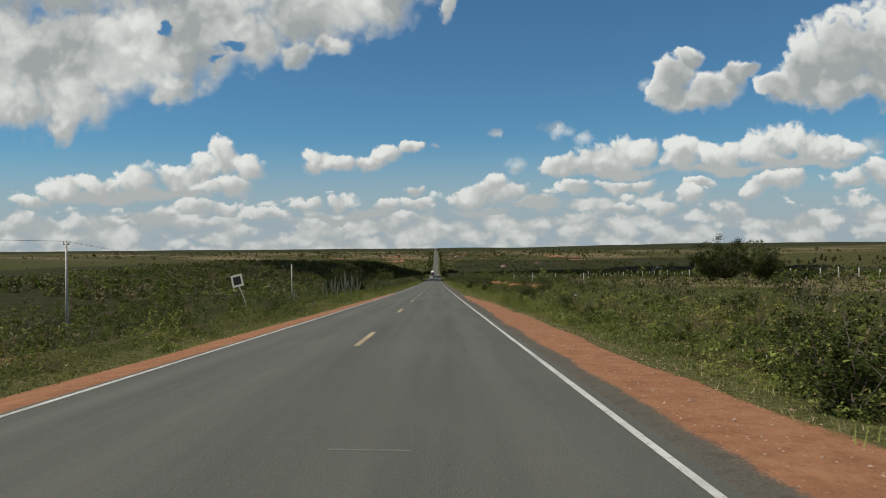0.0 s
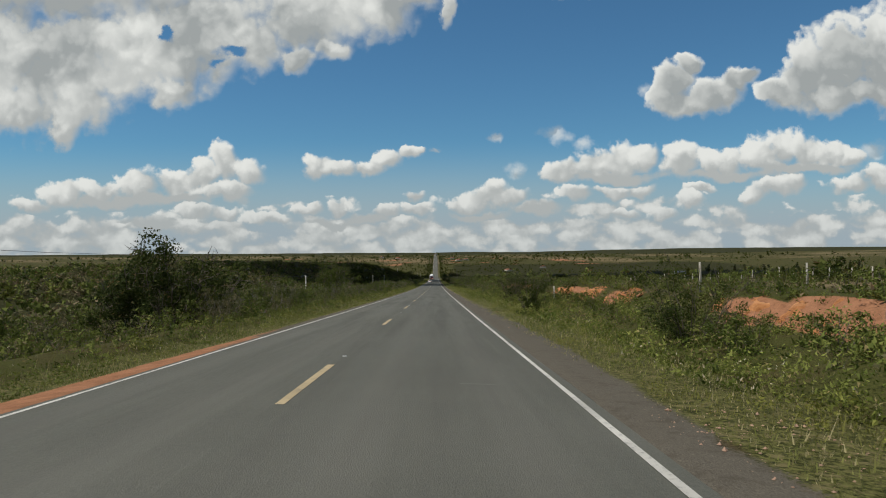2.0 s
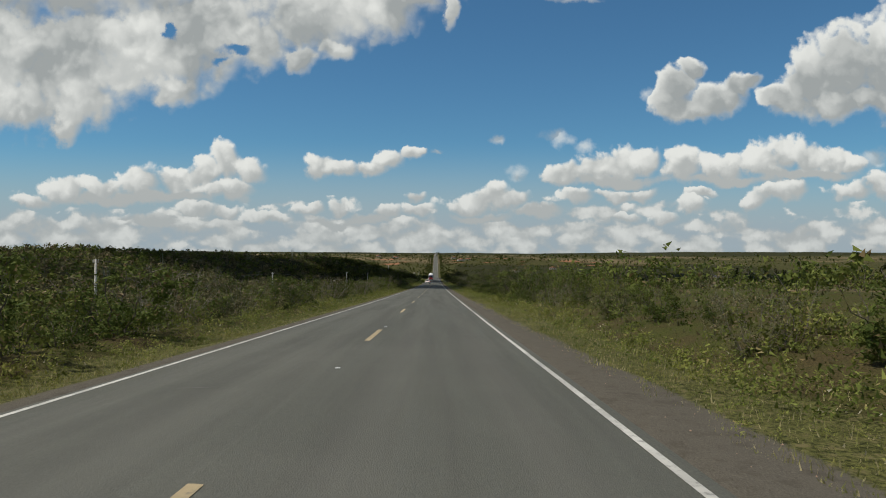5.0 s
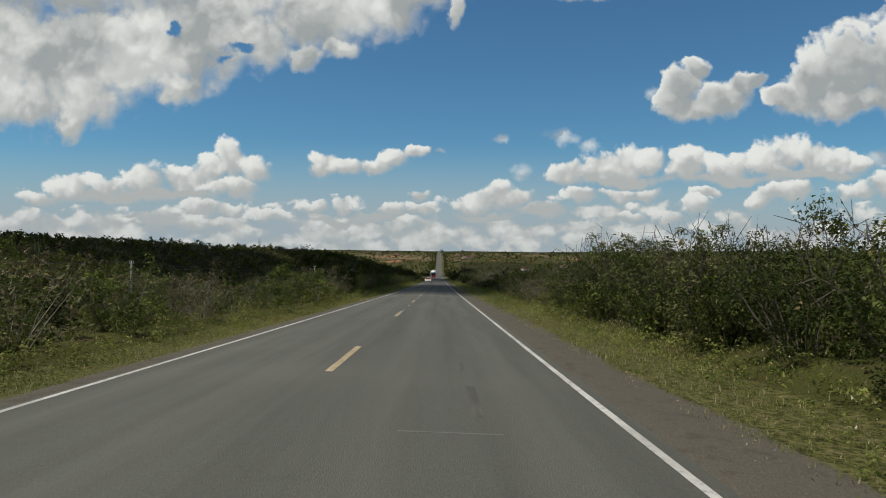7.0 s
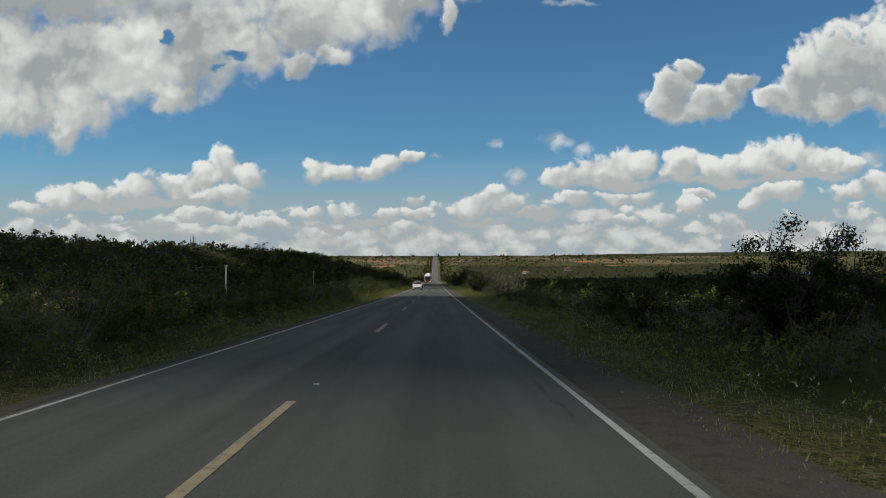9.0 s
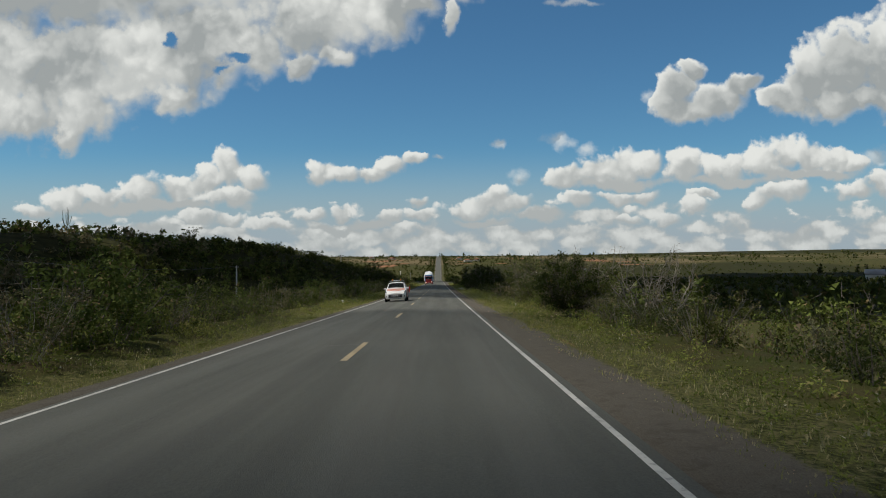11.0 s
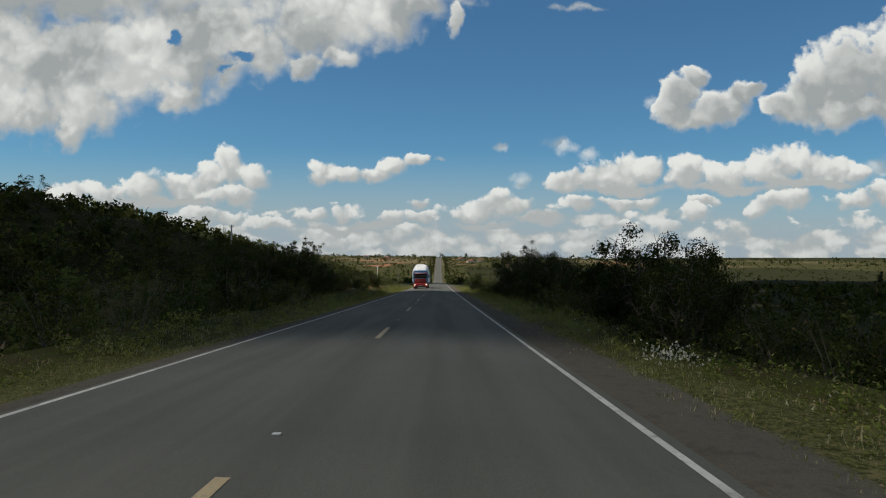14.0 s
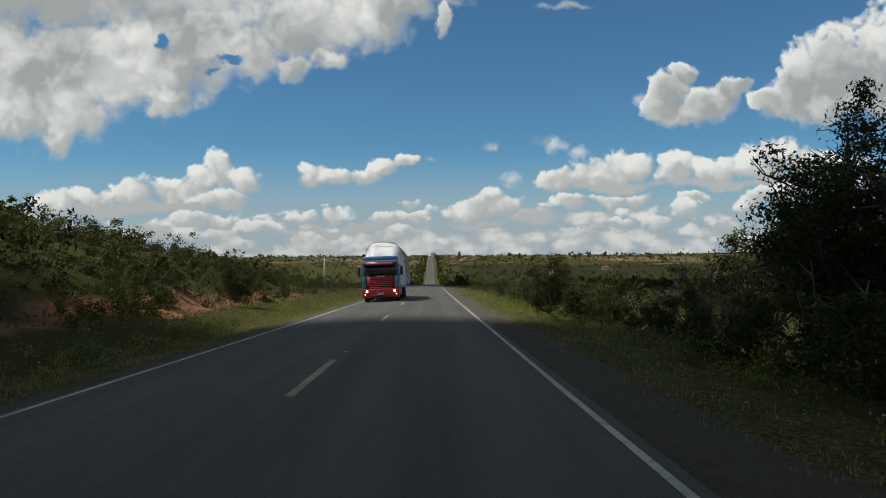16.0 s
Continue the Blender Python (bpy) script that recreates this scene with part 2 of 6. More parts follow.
def paint(name, rgb, rough=0.5, metal=0.0, wear=0.12, scale=8.0, coat=0.0):
    """A plain surface with slight mottling and grain."""
    m, nt, b = material(name, rough)
    f = noise_of(nt, scale, 6.0, 0.65)
    c = blend(nt, step(nt, f, 0.3, 0.75), tuple(v * (1 - wear) for v in rgb), tuple(min(1, v * (1 + wear)) for v in rgb))
    nt.links.new(c, b.inputs["Base Color"])
    b.inputs["Metallic"].default_value = metal
    b.inputs["Coat Weight"].default_value = coat
    r = step(nt, noise_of(nt, scale * 3), 0.3, 0.7, rough * 0.85, min(1, rough * 1.15))
    nt.links.new(r, b.inputs["Roughness"])
    return m


def leaf_material(name, dark, light, dry=None, dry_part=0.0, through=0.24):
    """Leaves: every leaf its own shade, a few of them dry, some light through the blade."""
    m, nt, b = material(name, 0.75)
    isl = add(nt, "ShaderNodeNewGeometry").outputs["Random Per Island"]
    patch = noise_of(nt, 0.35, 3.0)
    f = num(nt, "ADD", num(nt, "MULTIPLY", isl, 0.30), num(nt, "MULTIPLY", step(nt, patch, 0.3, 0.7), 0.70))
    c = blend(nt, step(nt, f, 0.1, 0.95), dark, light)
    c = blend(nt, num(nt, "MULTIPLY", step(nt, noise_of(nt, 0.17, 4.0), 0.48, 0.66), 0.5), c, tuple(v * k for v, k in zip(light, (0.95, .80, .75))))
    if dry:
        hit = add(nt, "ShaderNodeTexWhiteNoise", {"W": isl}, noise_dimensions="1D").outputs["Value"]
        c = blend(nt, num(nt, "LESS_THAN", hit, dry_part), c, dry)
    nt.links.new(c, b.inputs["Base Color"])
    b.inputs["Specular IOR Level"].default_value = 0.12
    glow = add(nt, "ShaderNodeBsdfTranslucent", {"Color": c})
    mix = add(nt, "ShaderNodeMixShader", {0: through})
    nt.links.new(b.outputs[0], mix.inputs[1])
    nt.links.new(glow.outputs[0], mix.inputs[2])
    nt.links.new(mix.outputs[0], nt.nodes["Material Output"].inputs["Surface"])
    return m


def asphalt_material():
    m, nt, b = material("asphalt", 0.85)
    b.inputs["Specular IOR Level"].default_value = 0.25
    pos = add(nt, "ShaderNodeTexCoord").outputs["Object"]
    stone = add(nt, "ShaderNodeTexVoronoi", {"Vector": pos, "Scale": 70.0}).outputs["Distance"]
    grain = noise_of(nt, 40.0, 4.0, 0.7, pos)
    streak = noise_of(nt, 1.0, 5.0, 0.6, pos, (1.6, 0.05, 1.0))
    patch = noise_of(nt, 0.12, 5.0, 0.65, pos)
    blot = noise_of(nt, 1.3, 6.0, 0.7, pos)
    c = blend(nt, step(nt, grain, 0.25, 0.8), (0.073, 0.075, 0.064), (0.128, 0.129, 0.106))
    c = blend(nt, num(nt, "MULTIPLY", step(nt, streak, 0.42, 0.72), 0.32), c, (0.060, 0.060, 0.058))
    c = blend(nt, num(nt, "MULTIPLY", step(nt, patch, 0.45, 0.7), 0.28), c, (0.15, 0.147, 0.126))
    c = blend(nt, num(nt, "MULTIPLY", step(nt, blot, 0.62, 0.75), 0.3), c, (0.055, 0.055, 0.053))
    # polished wheel tracks of both lanes
    x = add(nt, "ShaderNodeSeparateXYZ", {0: pos}).outputs[0]
    for track in (-0.62, 0.95, -4.1, -2.55):
        d = num(nt, "ABSOLUTE", num(nt, "SUBTRACT", num(nt, "ADD", x, num(nt, "MULTIPLY_ADD", streak, 0.3, -0.15)), track))
        c = blend(nt, num(nt, "MULTIPLY", step(nt, d, 0.45, 0.1), 0.22), c, (0.15, 0.148, 0.128))
    nt.links.new(c, b.inputs["Base Color"])
    nt.links.new(step(nt, streak, 0.3, 0.7, 0.72, 0.9), b.inputs["Roughness"])
    bump(nt, b, num(nt, "ADD", stone, grain), 0.6, 0.006)
    return m


def line_material(name, rgb):
    """Road paint, worn through to the asphalt in spots."""
    m, nt, b = material(name, 0.7)
    pos = add(nt, "ShaderNodeTexCoord").outputs["Object"]
    worn = step(nt, noise_of(nt, 9.0, 8.0, 0.75, pos), 0.50, 0.68)
    dirt = noise_of(nt, 0.8, 5.0, 0.6, pos)
    c = blend(nt, step(nt, dirt, 0.35, 0.75), rgb, tuple(v * 0.62 for v in rgb))
    c = blend(nt, num(nt, "MULTIPLY", worn, 0.75), c, (0.10, 0.10, 0.095))
    nt.links.new(c, b.inputs["Base Color"])
    return m


def ground_material():
    """Dry scrub soil: red earth, litter and thin grass; attributes say where earth or green prevails."""
    m, nt, b = material("scrub_ground", 0.95)
    b.inputs["Specular IOR Level"].default_value = 0.06
    pos = add(nt, "ShaderNodeTexCoord").outputs["Object"]
    big, mid, small = noise_of(nt, 0.03, 4.0, 0.6, pos), noise_of(nt, 0.5, 6.0, 0.65, pos), noise_of(nt, 24.0, 5.0, 0.65, pos)
    earth_a = add(nt, "ShaderNodeAttribute", attribute_name="earth").outputs["Fac"]
    pave_a = add(nt, "ShaderNodeAttribute", attribute_name="gravel").outputs["Fac"]
    verge_a = add(nt, "ShaderNodeAttribute", attribute_name="verge").outputs["Fac"]
    far_a = add(nt, "ShaderNodeAttribute", attribute_name="woods").outputs["Fac"]
    tan_a = add(nt, "ShaderNodeAttribute", attribute_name="field").outputs["Fac"]
    litter = blend(nt, step(nt, small, 0.3, 0.7), (0.032, 0.027, 0.012), (0.105, 0.080, 0.038))
    green = blend(nt, step(nt, small, 0.3, 0.7), (0.030, 0.036, 0.009), (0.085, 0.088, 0.026))
    c = blend(nt, step(nt, num(nt, "ADD", mid, num(nt, "MULTIPLY", big, 0.4)), 0.5, 0.8), litter, green)
    earth = blend(nt, step(nt, num(nt, "ADD", num(nt, "MULTIPLY", noise_of(nt, 90.0, 3.0, 0.6, pos), 0.45), num(nt, "MULTIPLY", noise_of(nt, 2.2, 7.0, 0.7, pos), 0.55)), 0.3, 0.7), (0.20, 0.092, 0.048), (0.40, 0.20, 0.112))
    earth = blend(nt, num(nt, "MULTIPLY", step(nt, noise_of(nt, 13.0, 5.0, 0.7, pos), 0.52, 0.66), 0.6), earth, (0.17, 0.085, 0.050))
    earth = blend(nt, num(nt, "MULTIPLY", step(nt, mid, 0.55, 0.75), 0.5), earth, (0.40, 0.22, 0.12))
    grit = noise_of(nt, 75.0, 3.0, 0.6, pos)
    gravel = blend(nt, step(nt, grit, 0.25, 0.75), (0.068, 0.062, 0.050), (0.155, 0.139, 0.112))
    gravel = blend(nt, num(nt, "MULTIPLY", step(nt, noise_of(nt, 3.2, 7.0, 0.7, pos), 0.50, 0.64), 0.5), gravel, (0.066, 0.057, 0.045))
    gravel = blend(nt, num(nt, "MULTIPLY", step(nt, noise_of(nt, 11.0, 6.0, 0.7, pos), 0.60, 0.70), 0.6), gravel, (0.185, 0.162, 0.128))
    field = blend(nt, step(nt, mid, 0.3, 0.7), (0.098, 0.078, 0.040), (0.205, 0.162, 0.088))
    # Woods floor; part of the far valley's cloud shade is in this colour.
    woods = blend(nt, step(nt, mid, 0.3, 0.75), (0.021, 0.023, 0.008), (0.050, 0.050, 0.018))
    ragged = num(nt, "MULTIPLY_ADD", num(nt, "ADD", mid, small), 0.55, -0.55)
    verge = blend(nt, step(nt, noise_of(nt, 15.0, 6.0, 0.7, pos), 0.38, 0.62), (0.024, 0.028, 0.008), (0.135, 0.135, 0.045))
    tuft = noise_of(nt, 5.0, 6.0, 0.7, pos)
    verge = blend(nt, step(nt, tuft, 0.50, 0.66), verge, (0.16, 0.138, 0.066))
    verge = blend(nt, step(nt, tuft, 0.46, 0.32), verge, (0.030, 0.032, 0.011))
    c = blend(nt, step(nt, num(nt, "ADD", verge_a, ragged), 0.4, 0.6), c, verge)
    c = blend(nt, step(nt, num(nt, "ADD", tan_a, ragged), 0.4, 0.6), c, field)
    c = blend(nt, step(nt, num(nt, "ADD", far_a, ragged), 0.4, 0.6), c, woods)
    c = blend(nt, step(nt, num(nt, "ADD", earth_a, ragged), 0.42, 0.58), c, earth)
    c = blend(nt, step(nt, num(nt, "ADD", pave_a, ragged), 0.42, 0.58), c, gravel)
    nt.links.new(c, b.inputs["Base Color"])
    bump(nt, b, num(nt, "ADD", small, num(nt, "ADD", mid, tuft)), 0.5, 0.05)
    return m


M_ASPHALT = asphalt_material()
M_WHITE_LINE = line_material("white_road_paint", (0.60, 0.59, 0.54))
M_YELLOW_LINE = line_material("yellow_road_paint", (0.48, 0.38, 0.22))
M_GROUND = ground_material()
M_LEAF = leaf_material("shrub_leaf", (0.052, 0.077, 0.015), (0.182, 0.216, 0.052), (0.20, 0.15, 0.07), 0.06)
M_LEAF_GREY = leaf_material("grey_scrub_leaf", (0.075, 0.076, 0.034), (0.215, 0.203, 0.100), (0.26, 0.20, 0.12), 0.2)
M_LEAF_SLIM = leaf_material("narrow_leaf", (0.050, 0.064, 0.017), (0.175, 0.190, 0.066), (0.28, 0.24, 0.13), 0.1)
M_LEAF_FINE = leaf_material("fine_leaf", (0.030, 0.046, 0.010), (0.125, 0.145, 0.038), (0.20, 0.16, 0.08), 0.05)
M_LEAF_DARK = leaf_material("tree_leaf", (0.024, 0.038, 0.008), (0.095, 0.112, 0.026), (0.16, 0.12, 0.05), 0.04)
M_GRASS = leaf_material("verge_grass", (0.12, 0.155, 0.035), (0.34, 0.35, 0.110), (0.52, 0.45, 0.25), 0.36)
M_WEED = leaf_material("verge_weed_leaf", (0.085, 0.122, 0.020), (0.300, 0.325, 0.085), (0.33, 0.27, 0.12), 0.1)
M_BARK = paint("grey_bark", (0.12, 0.10, 0.08), 0.9, 0, 0.35, 12.0)
M_TWIG = paint("dry_twig", (0.225, 0.203, 0.168), 0.9, 0, 0.3, 9.0)

# ---------------------------------------------------------------- mesh tools
def mesh_of(name, verts, quads, mat, smooth=False, tris=None):
    """A mesh from arrays of corners and four-sided (and three-sided) faces."""
    me = bpy.data.meshes.new(name)
    verts = np.asarray(verts, dtype=np.float32).reshape(-1, 3)
    if np.shape(quads)[-1] == 3:
        quads, tris = np.zeros((0, 4)), quads
    quads = np.asarray(quads, dtype=np.int32).reshape(-1, 4)
    tris = np.zeros((0, 3), np.int32) if tris is None else np.asarray(tris, dtype=np.int32).reshape(-1, 3)
    me.vertices.add(len(verts))
    me.vertices.foreach_set("co", verts.ravel())
    me.loops.add(quads.size + tris.size)
    me.loops.foreach_set("vertex_index", np.concatenate((quads.ravel(), tris.ravel())))
    me.polygons.add(len(quads) + len(tris))
    starts = np.concatenate((np.arange(len(quads)) * 4, quads.size + np.arange(len(tris)) * 3))
    me.polygons.foreach_set("loop_start", starts.astype(np.int32))
    me.polygons.foreach_set("use_smooth", np.full(len(quads) + len(tris), smooth))
    me.update(calc_edges=True)
    me.validate()
    if mat:
        me.materials.append(mat)
    return me


def smoothstep(a, b, x):
    u = np.clip((x - a) / (b - a), 0, 1)
    return u * u * (3 - 2 * u)


def waves(x, y, size, seed, octaves=3):
    """Soft terrain noise of about -1..1."""
    r = np.random.RandomState(seed)
    total = 0
    for k in range(octaves):
        for _ in range(4):
            a, p = r.uniform(0, 2 * math.pi, 2)
            w = 2 * math.pi / (size * r.uniform(0.7, 1.4)) * 2 ** k
            total = total + np.sin((x * np.cos(a) + y * np.sin(a)) * w + p) / 2 ** k
    return total / 4.5


# ---------------------------------------------------------------- ground
RIGHT_Y, RIGHT_RISE = (-100, 0, 60, 150, 220, 280, 350, 450, 560, 700, 900), (.6, .7, .9, 1.35, 1.1, .2, -.8, -2.4, -2.4, -1, 0)
DIP_Y, DIP = (-100, 0, 250, 330, 400, 500, 545, 580, 900), (-3.2, -3.2, -3.0, -1.6, -2.6, -3.2, -1.5, 0, 0)
RIDGE_Y, RIDGE = (0, 200, 250, 330, 400, 500, 620, 750, 900), (0, 0.5, 3.5, 6.5, 9.5, 11, 11, 5, 0)
FOOT_Y, FOOT = (0, 400, 500, 550, 585, 620, 700), (48, 48, 36, 20, 15, 15, 30)
CUT_Y, CUT = (69, 71, 77, 79, 81, 93, 96, 105, 107, 109, 113, 116, 128, 132, 141, 144, 170, 173), (0, 1, 1, 0, 1, 1, 0, 0, .8, .8, 0, 1, 1, 0, 0, 1, 1, 0)
BANK_Y, BANK_RISE = (520, 548, 572, 612, 640, 680), (0, .8, 3.0, 3.2, 1.4, 0)


def ground_z(x, y):
    x, y = np.asarray(x, float), np.asarray(y, float)
    z = road_z(y)
    r, l = np.maximum(x, 0), np.maximum(-x, 0)
    cut = smoothstep(9.2, 10.3, r + 0.6 * waves(x, y, 9, 5) + 0.25 * waves(x, y, 2.5, 6)) * 0.75 + smoothstep(5.5, 14, r) * 0.25
    low = smoothstep(4.5, 16, r)
    right = np.interp(y, RIGHT_Y, RIGHT_RISE)
    near = smoothstep(60, 75, y) * smoothstep(185, 165, y)
    a = right * np.where(right > 0, near * cut + (1 - near) * low, low)
    a = a - 0.18 * np.exp(-((r - 5.6) / 1.0) ** 2)
    foot = np.interp(y, FOOT_Y, FOOT)
    b = np.interp(y, DIP_Y, DIP) * smoothstep(8, 17, l) * smoothstep(foot + 45, foot, l)
    b = b + np.interp(y, RIDGE_Y, RIDGE) * smoothstep(foot, foot + np.interp(y, (400, 520), (70, 44)), l) * smoothstep(420, 150, l)
    b = b + np.interp(y, BANK_Y, BANK_RISE) * smoothstep(9.0, 19.0, l + 1.5 * waves(x, y, 12, 8)) * smoothstep(60, 30, l)
    b = b - 0.25 * np.exp(-((l - 7.2) / 1.1) ** 2)
    side = np.where(x > 0, a, b)
    off = np.maximum(np.where(x > 0, r - 3.4, l - 5.4), 0)
    bumps = 0.10 * smoothstep(0.5, 3, off) * waves(x, y, 3.2, 2) + 0.7 * smoothstep(10, 60, off) * waves(x, y, 45, 3)
    wide = smoothstep(180, 1300, off)
    plateau = -15 + 3 * waves(x, y, 900, 4) + 17 * smoothstep(300, 1600, x) * smoothstep(1200, 3200, y)
    z = z * (1 - wide) + plateau * wide + side * (1 - wide) + bumps
    z = z + 2.5 * smoothstep(1900, 3500, y) * waves(x, y, 700, 9)
    crown = np.where(x > -1.72, -0.03 * (x + 1.72), 0.04 * (x + 1.72))
    core = np.maximum(-0.16, crown) * smoothstep(5, 1, off)
    return z + core - 0.05 + (-0.30) * smoothstep(0.25, -0.6, np.where(x > 0, x - 1.98, -x - 4.9))


def spread(dense, d, far, growth):
    out = list(np.arange(0, dense, d))
    stepw = d
    while out[-1] < far:
        stepw *= growth
        out.append(out[-1] + stepw)
    return np.array(out)


def build_ground():
    half = spread(16, 0.4, 4600, 1.11)
    xs = np.concatenate((-half[:0:-1], half))
    ahead_y = spread(690, 2.8, 4700, 1.04)
    ys = np.concatenate((-np.array([300, 160, 90, 50, 30, 20, 12, 6]), ahead_y))
    gx, gy = np.meshgrid(xs, ys)
    gz = ground_z(gx, gy)
    nx, ny = len(xs), len(ys)
    i = np.arange(nx * ny).reshape(ny, nx)
    quads = np.stack((i[:-1, :-1], i[:-1, 1:], i[1:, 1:], i[1:, :-1]), -1)
    me = mesh_of("ground", np.stack((gx, gy, gz), -1), quads, M_GROUND, True)
    x, y = gx.ravel(), gy.ravel()
    early = smoothstep(95, 60, y)
    bound = np.interp(y, (0, 45, 62, 80, 100), (4.05, 3.95, 3.55, 3.0, 2.7)) + .45 * waves(x, y, 6, 31)
    earth = np.where(x > 0, early * smoothstep(bound + .3, bound - .3, x), smoothstep(112, 85, y) * smoothstep(np.interp(y, (0, 60, 110), (7.1, 6.7, 6.0)), np.interp(y, (0, 60, 110), (6.5, 6.0, 5.4)), -x))
    earth = np.maximum(earth, smoothstep(62, 72, y) * smoothstep(180, 168, y) * np.exp(-((x - 9.8 + .6 * waves(x, y, 9, 5)) / .8) ** 4) * np.interp(y, CUT_Y, CUT))
    earth = np.maximum(earth, np.interp(y, (520, 560, 620, 660), (0, .60, .60, 0)) * np.exp(-((x + 11.4 + 1.3 * waves(x, y, 14, 35)) / 2.1) ** 2))
    earth = np.maximum(earth, 0.66 * smoothstep(1350, 1450, y) * smoothstep(1800, 1650, y) * smoothstep(0.15, 0.45, waves(x, y, 160, 21)) * smoothstep(500, 300, np.abs(x)))
    earth = np.maximum(earth, .8 * np.exp(-((x + 10.5) / 2.6) ** 2 - ((y - 15) / 3.5) ** 2))
    earth = np.maximum(earth, .50 * smoothstep(.1, .5, waves(x, y, 16, 88)) * (x > 0) * smoothstep(70, 90, y) * np.exp(-((x - 3.5 - .3 * waves(x, y, 5, 33)) / .35) ** 2))
    inner = 2.45 + .8 * smoothstep(55, 100, y) + .25 * waves(x, y, 5, 33)
    gravel = np.where(x > 0, smoothstep(inner + .75, inner - .45, x), smoothstep(6.05, 5.35, -x) * smoothstep(70, 110, y))
    verge = np.where(x > 0, smoothstep(2.6, 3.2, x) * smoothstep(6.0, 5.0, x), smoothstep(5.2, 5.6, -x) * smoothstep(8.2, 7.2, -x))
    # ragged borders between scrub, woods and fields
    xw, yw = x + 16 * waves(x, y, 80, 71) * smoothstep(20, 60, np.abs(x)), y + 38 * waves(x, y, 130, 72)
    # The right valley is given the dark woods tone partly for its cloud shade.
    woods = np.where(x < 0, smoothstep(18, 30, -xw) * smoothstep(1150, 1000, yw), smoothstep(22, 40, xw) * smoothstep(240, 330, yw) * smoothstep(1550, 1350, yw) * smoothstep(620, 460, xw))
    woods = np.maximum(woods, smoothstep(2000, 2300, yw) * (0.72 + 0.3 * waves(x, y, 400, 15)))
    field = smoothstep(1400, 1500, yw) * smoothstep(2300, 2000, yw) * (0.42 + 0.4 * waves(x, y, 260, 12))
    field = np.maximum(field, 0.66 * smoothstep(13, 22, xw) * smoothstep(260, 200, yw))
    field = np.maximum(field, 0.36 * smoothstep(380, 480, xw) * smoothstep(300, 500, yw))
    for key, vals in (("earth", earth), ("gravel", gravel), ("woods", woods), ("field", field), ("verge", verge)):
        at = me.attributes.new(key, "FLOAT", "POINT")
        at.data.foreach_set("value", vals.astype(np.float32))
    return tagged(new("ground", me), "red earth and dry scrub land running to the horizon", "ground", kind="structure")


ROAD_LEFT, ROAD_RIGHT, CENTRE, CROWN = -4.95, 2.10, -1.65, -1.72


def crown_z(x):
    return np.where(np.asarray(x) > CROWN, -0.03 * (np.asarray(x) - CROWN), 0.04 * (np.asarray(x) - CROWN))


def strip(name, xs, ys, lift, mat, wobble=0.0, seed=1):
    """A ribbon of the road's surface; wobble frays its two sides."""
    xs, ys = np.asarray(xs, float), np.asarray(ys, float)
    gx, gy = np.meshgrid(xs, ys)
    if wobble:
        r = np.random.RandomState(seed)
        edge = np.convolve(r.normal(0, 1, len(ys) + 4), np.ones(5) / 2.2, "valid") * wobble
        gx[:, -1] += edge
        edge = np.convolve(r.normal(0, 1, len(ys) + 4), np.ones(5) / 2.2, "valid") * wobble
        gx[:, 0] += edge
    gz = road_z(gy) + crown_z(gx) + lift
    nx, ny = len(xs), len(ys)
    i = np.arange(nx * ny).reshape(ny, nx)
    quads = np.stack((i[:-1, :-1], i[:-1, 1:], i[1:, 1:], i[1:, :-1]), -1)
    return mesh_of(name, np.stack((gx, gy, gz), -1), quads, mat)


ground = build_ground()
road_ys = np.concatenate((np.arange(-60, 760, 0.5), np.arange(760, 2400, 10)))
me = strip("road", (ROAD_LEFT - 0.12, ROAD_LEFT, -3.3, CROWN, 0, ROAD_RIGHT, ROAD_RIGHT + 0.12), road_ys, 0.0, M_ASPHALT, 0.035, 3)
co = np.empty(len(me.vertices) * 3, np.float32)
me.vertices.foreach_get("co", co)
co = co.reshape(-1, 7, 3)
co[:, (0, 6), 2] -= 0.12
me.vertices.foreach_set("co", co.ravel())
road = tagged(new("road", me), "straight grey asphalt road, two lanes, worn and patched", "road", kind="structure")
edge_ys = np.concatenate((np.arange(-60, 760, 2.0), np.arange(760, 2400, 10)))
tagged(new("edge_line", strip("edge_line", (1.86, 1.95), edge_ys, 0.004, M_WHITE_LINE, 0.006)), "white edge line painted on the asphalt", "road marking", "edge lines", "structure")
tagged(new("edge_line", strip("edge_line", (-4.85, -4.76), edge_ys, 0.004, M_WHITE_LINE, 0.006)), "white edge line painted on the asphalt", "road marking", "edge lines", "structure")
DASH_Y = [15.1 + 16 * k for k in range(-3, 112)]
for y0 in DASH_Y:
    tagged(new("centre_dash", strip("centre_dash", (CENTRE - 0.06, CENTRE + 0.06), np.linspace(y0, y0 + 4, 6), 0.005, M_YELLOW_LINE, 0.004, int(y0) + 100)),
           "yellow centre dash, worn paint on asphalt", "road marking", "centre dashes", "structure")

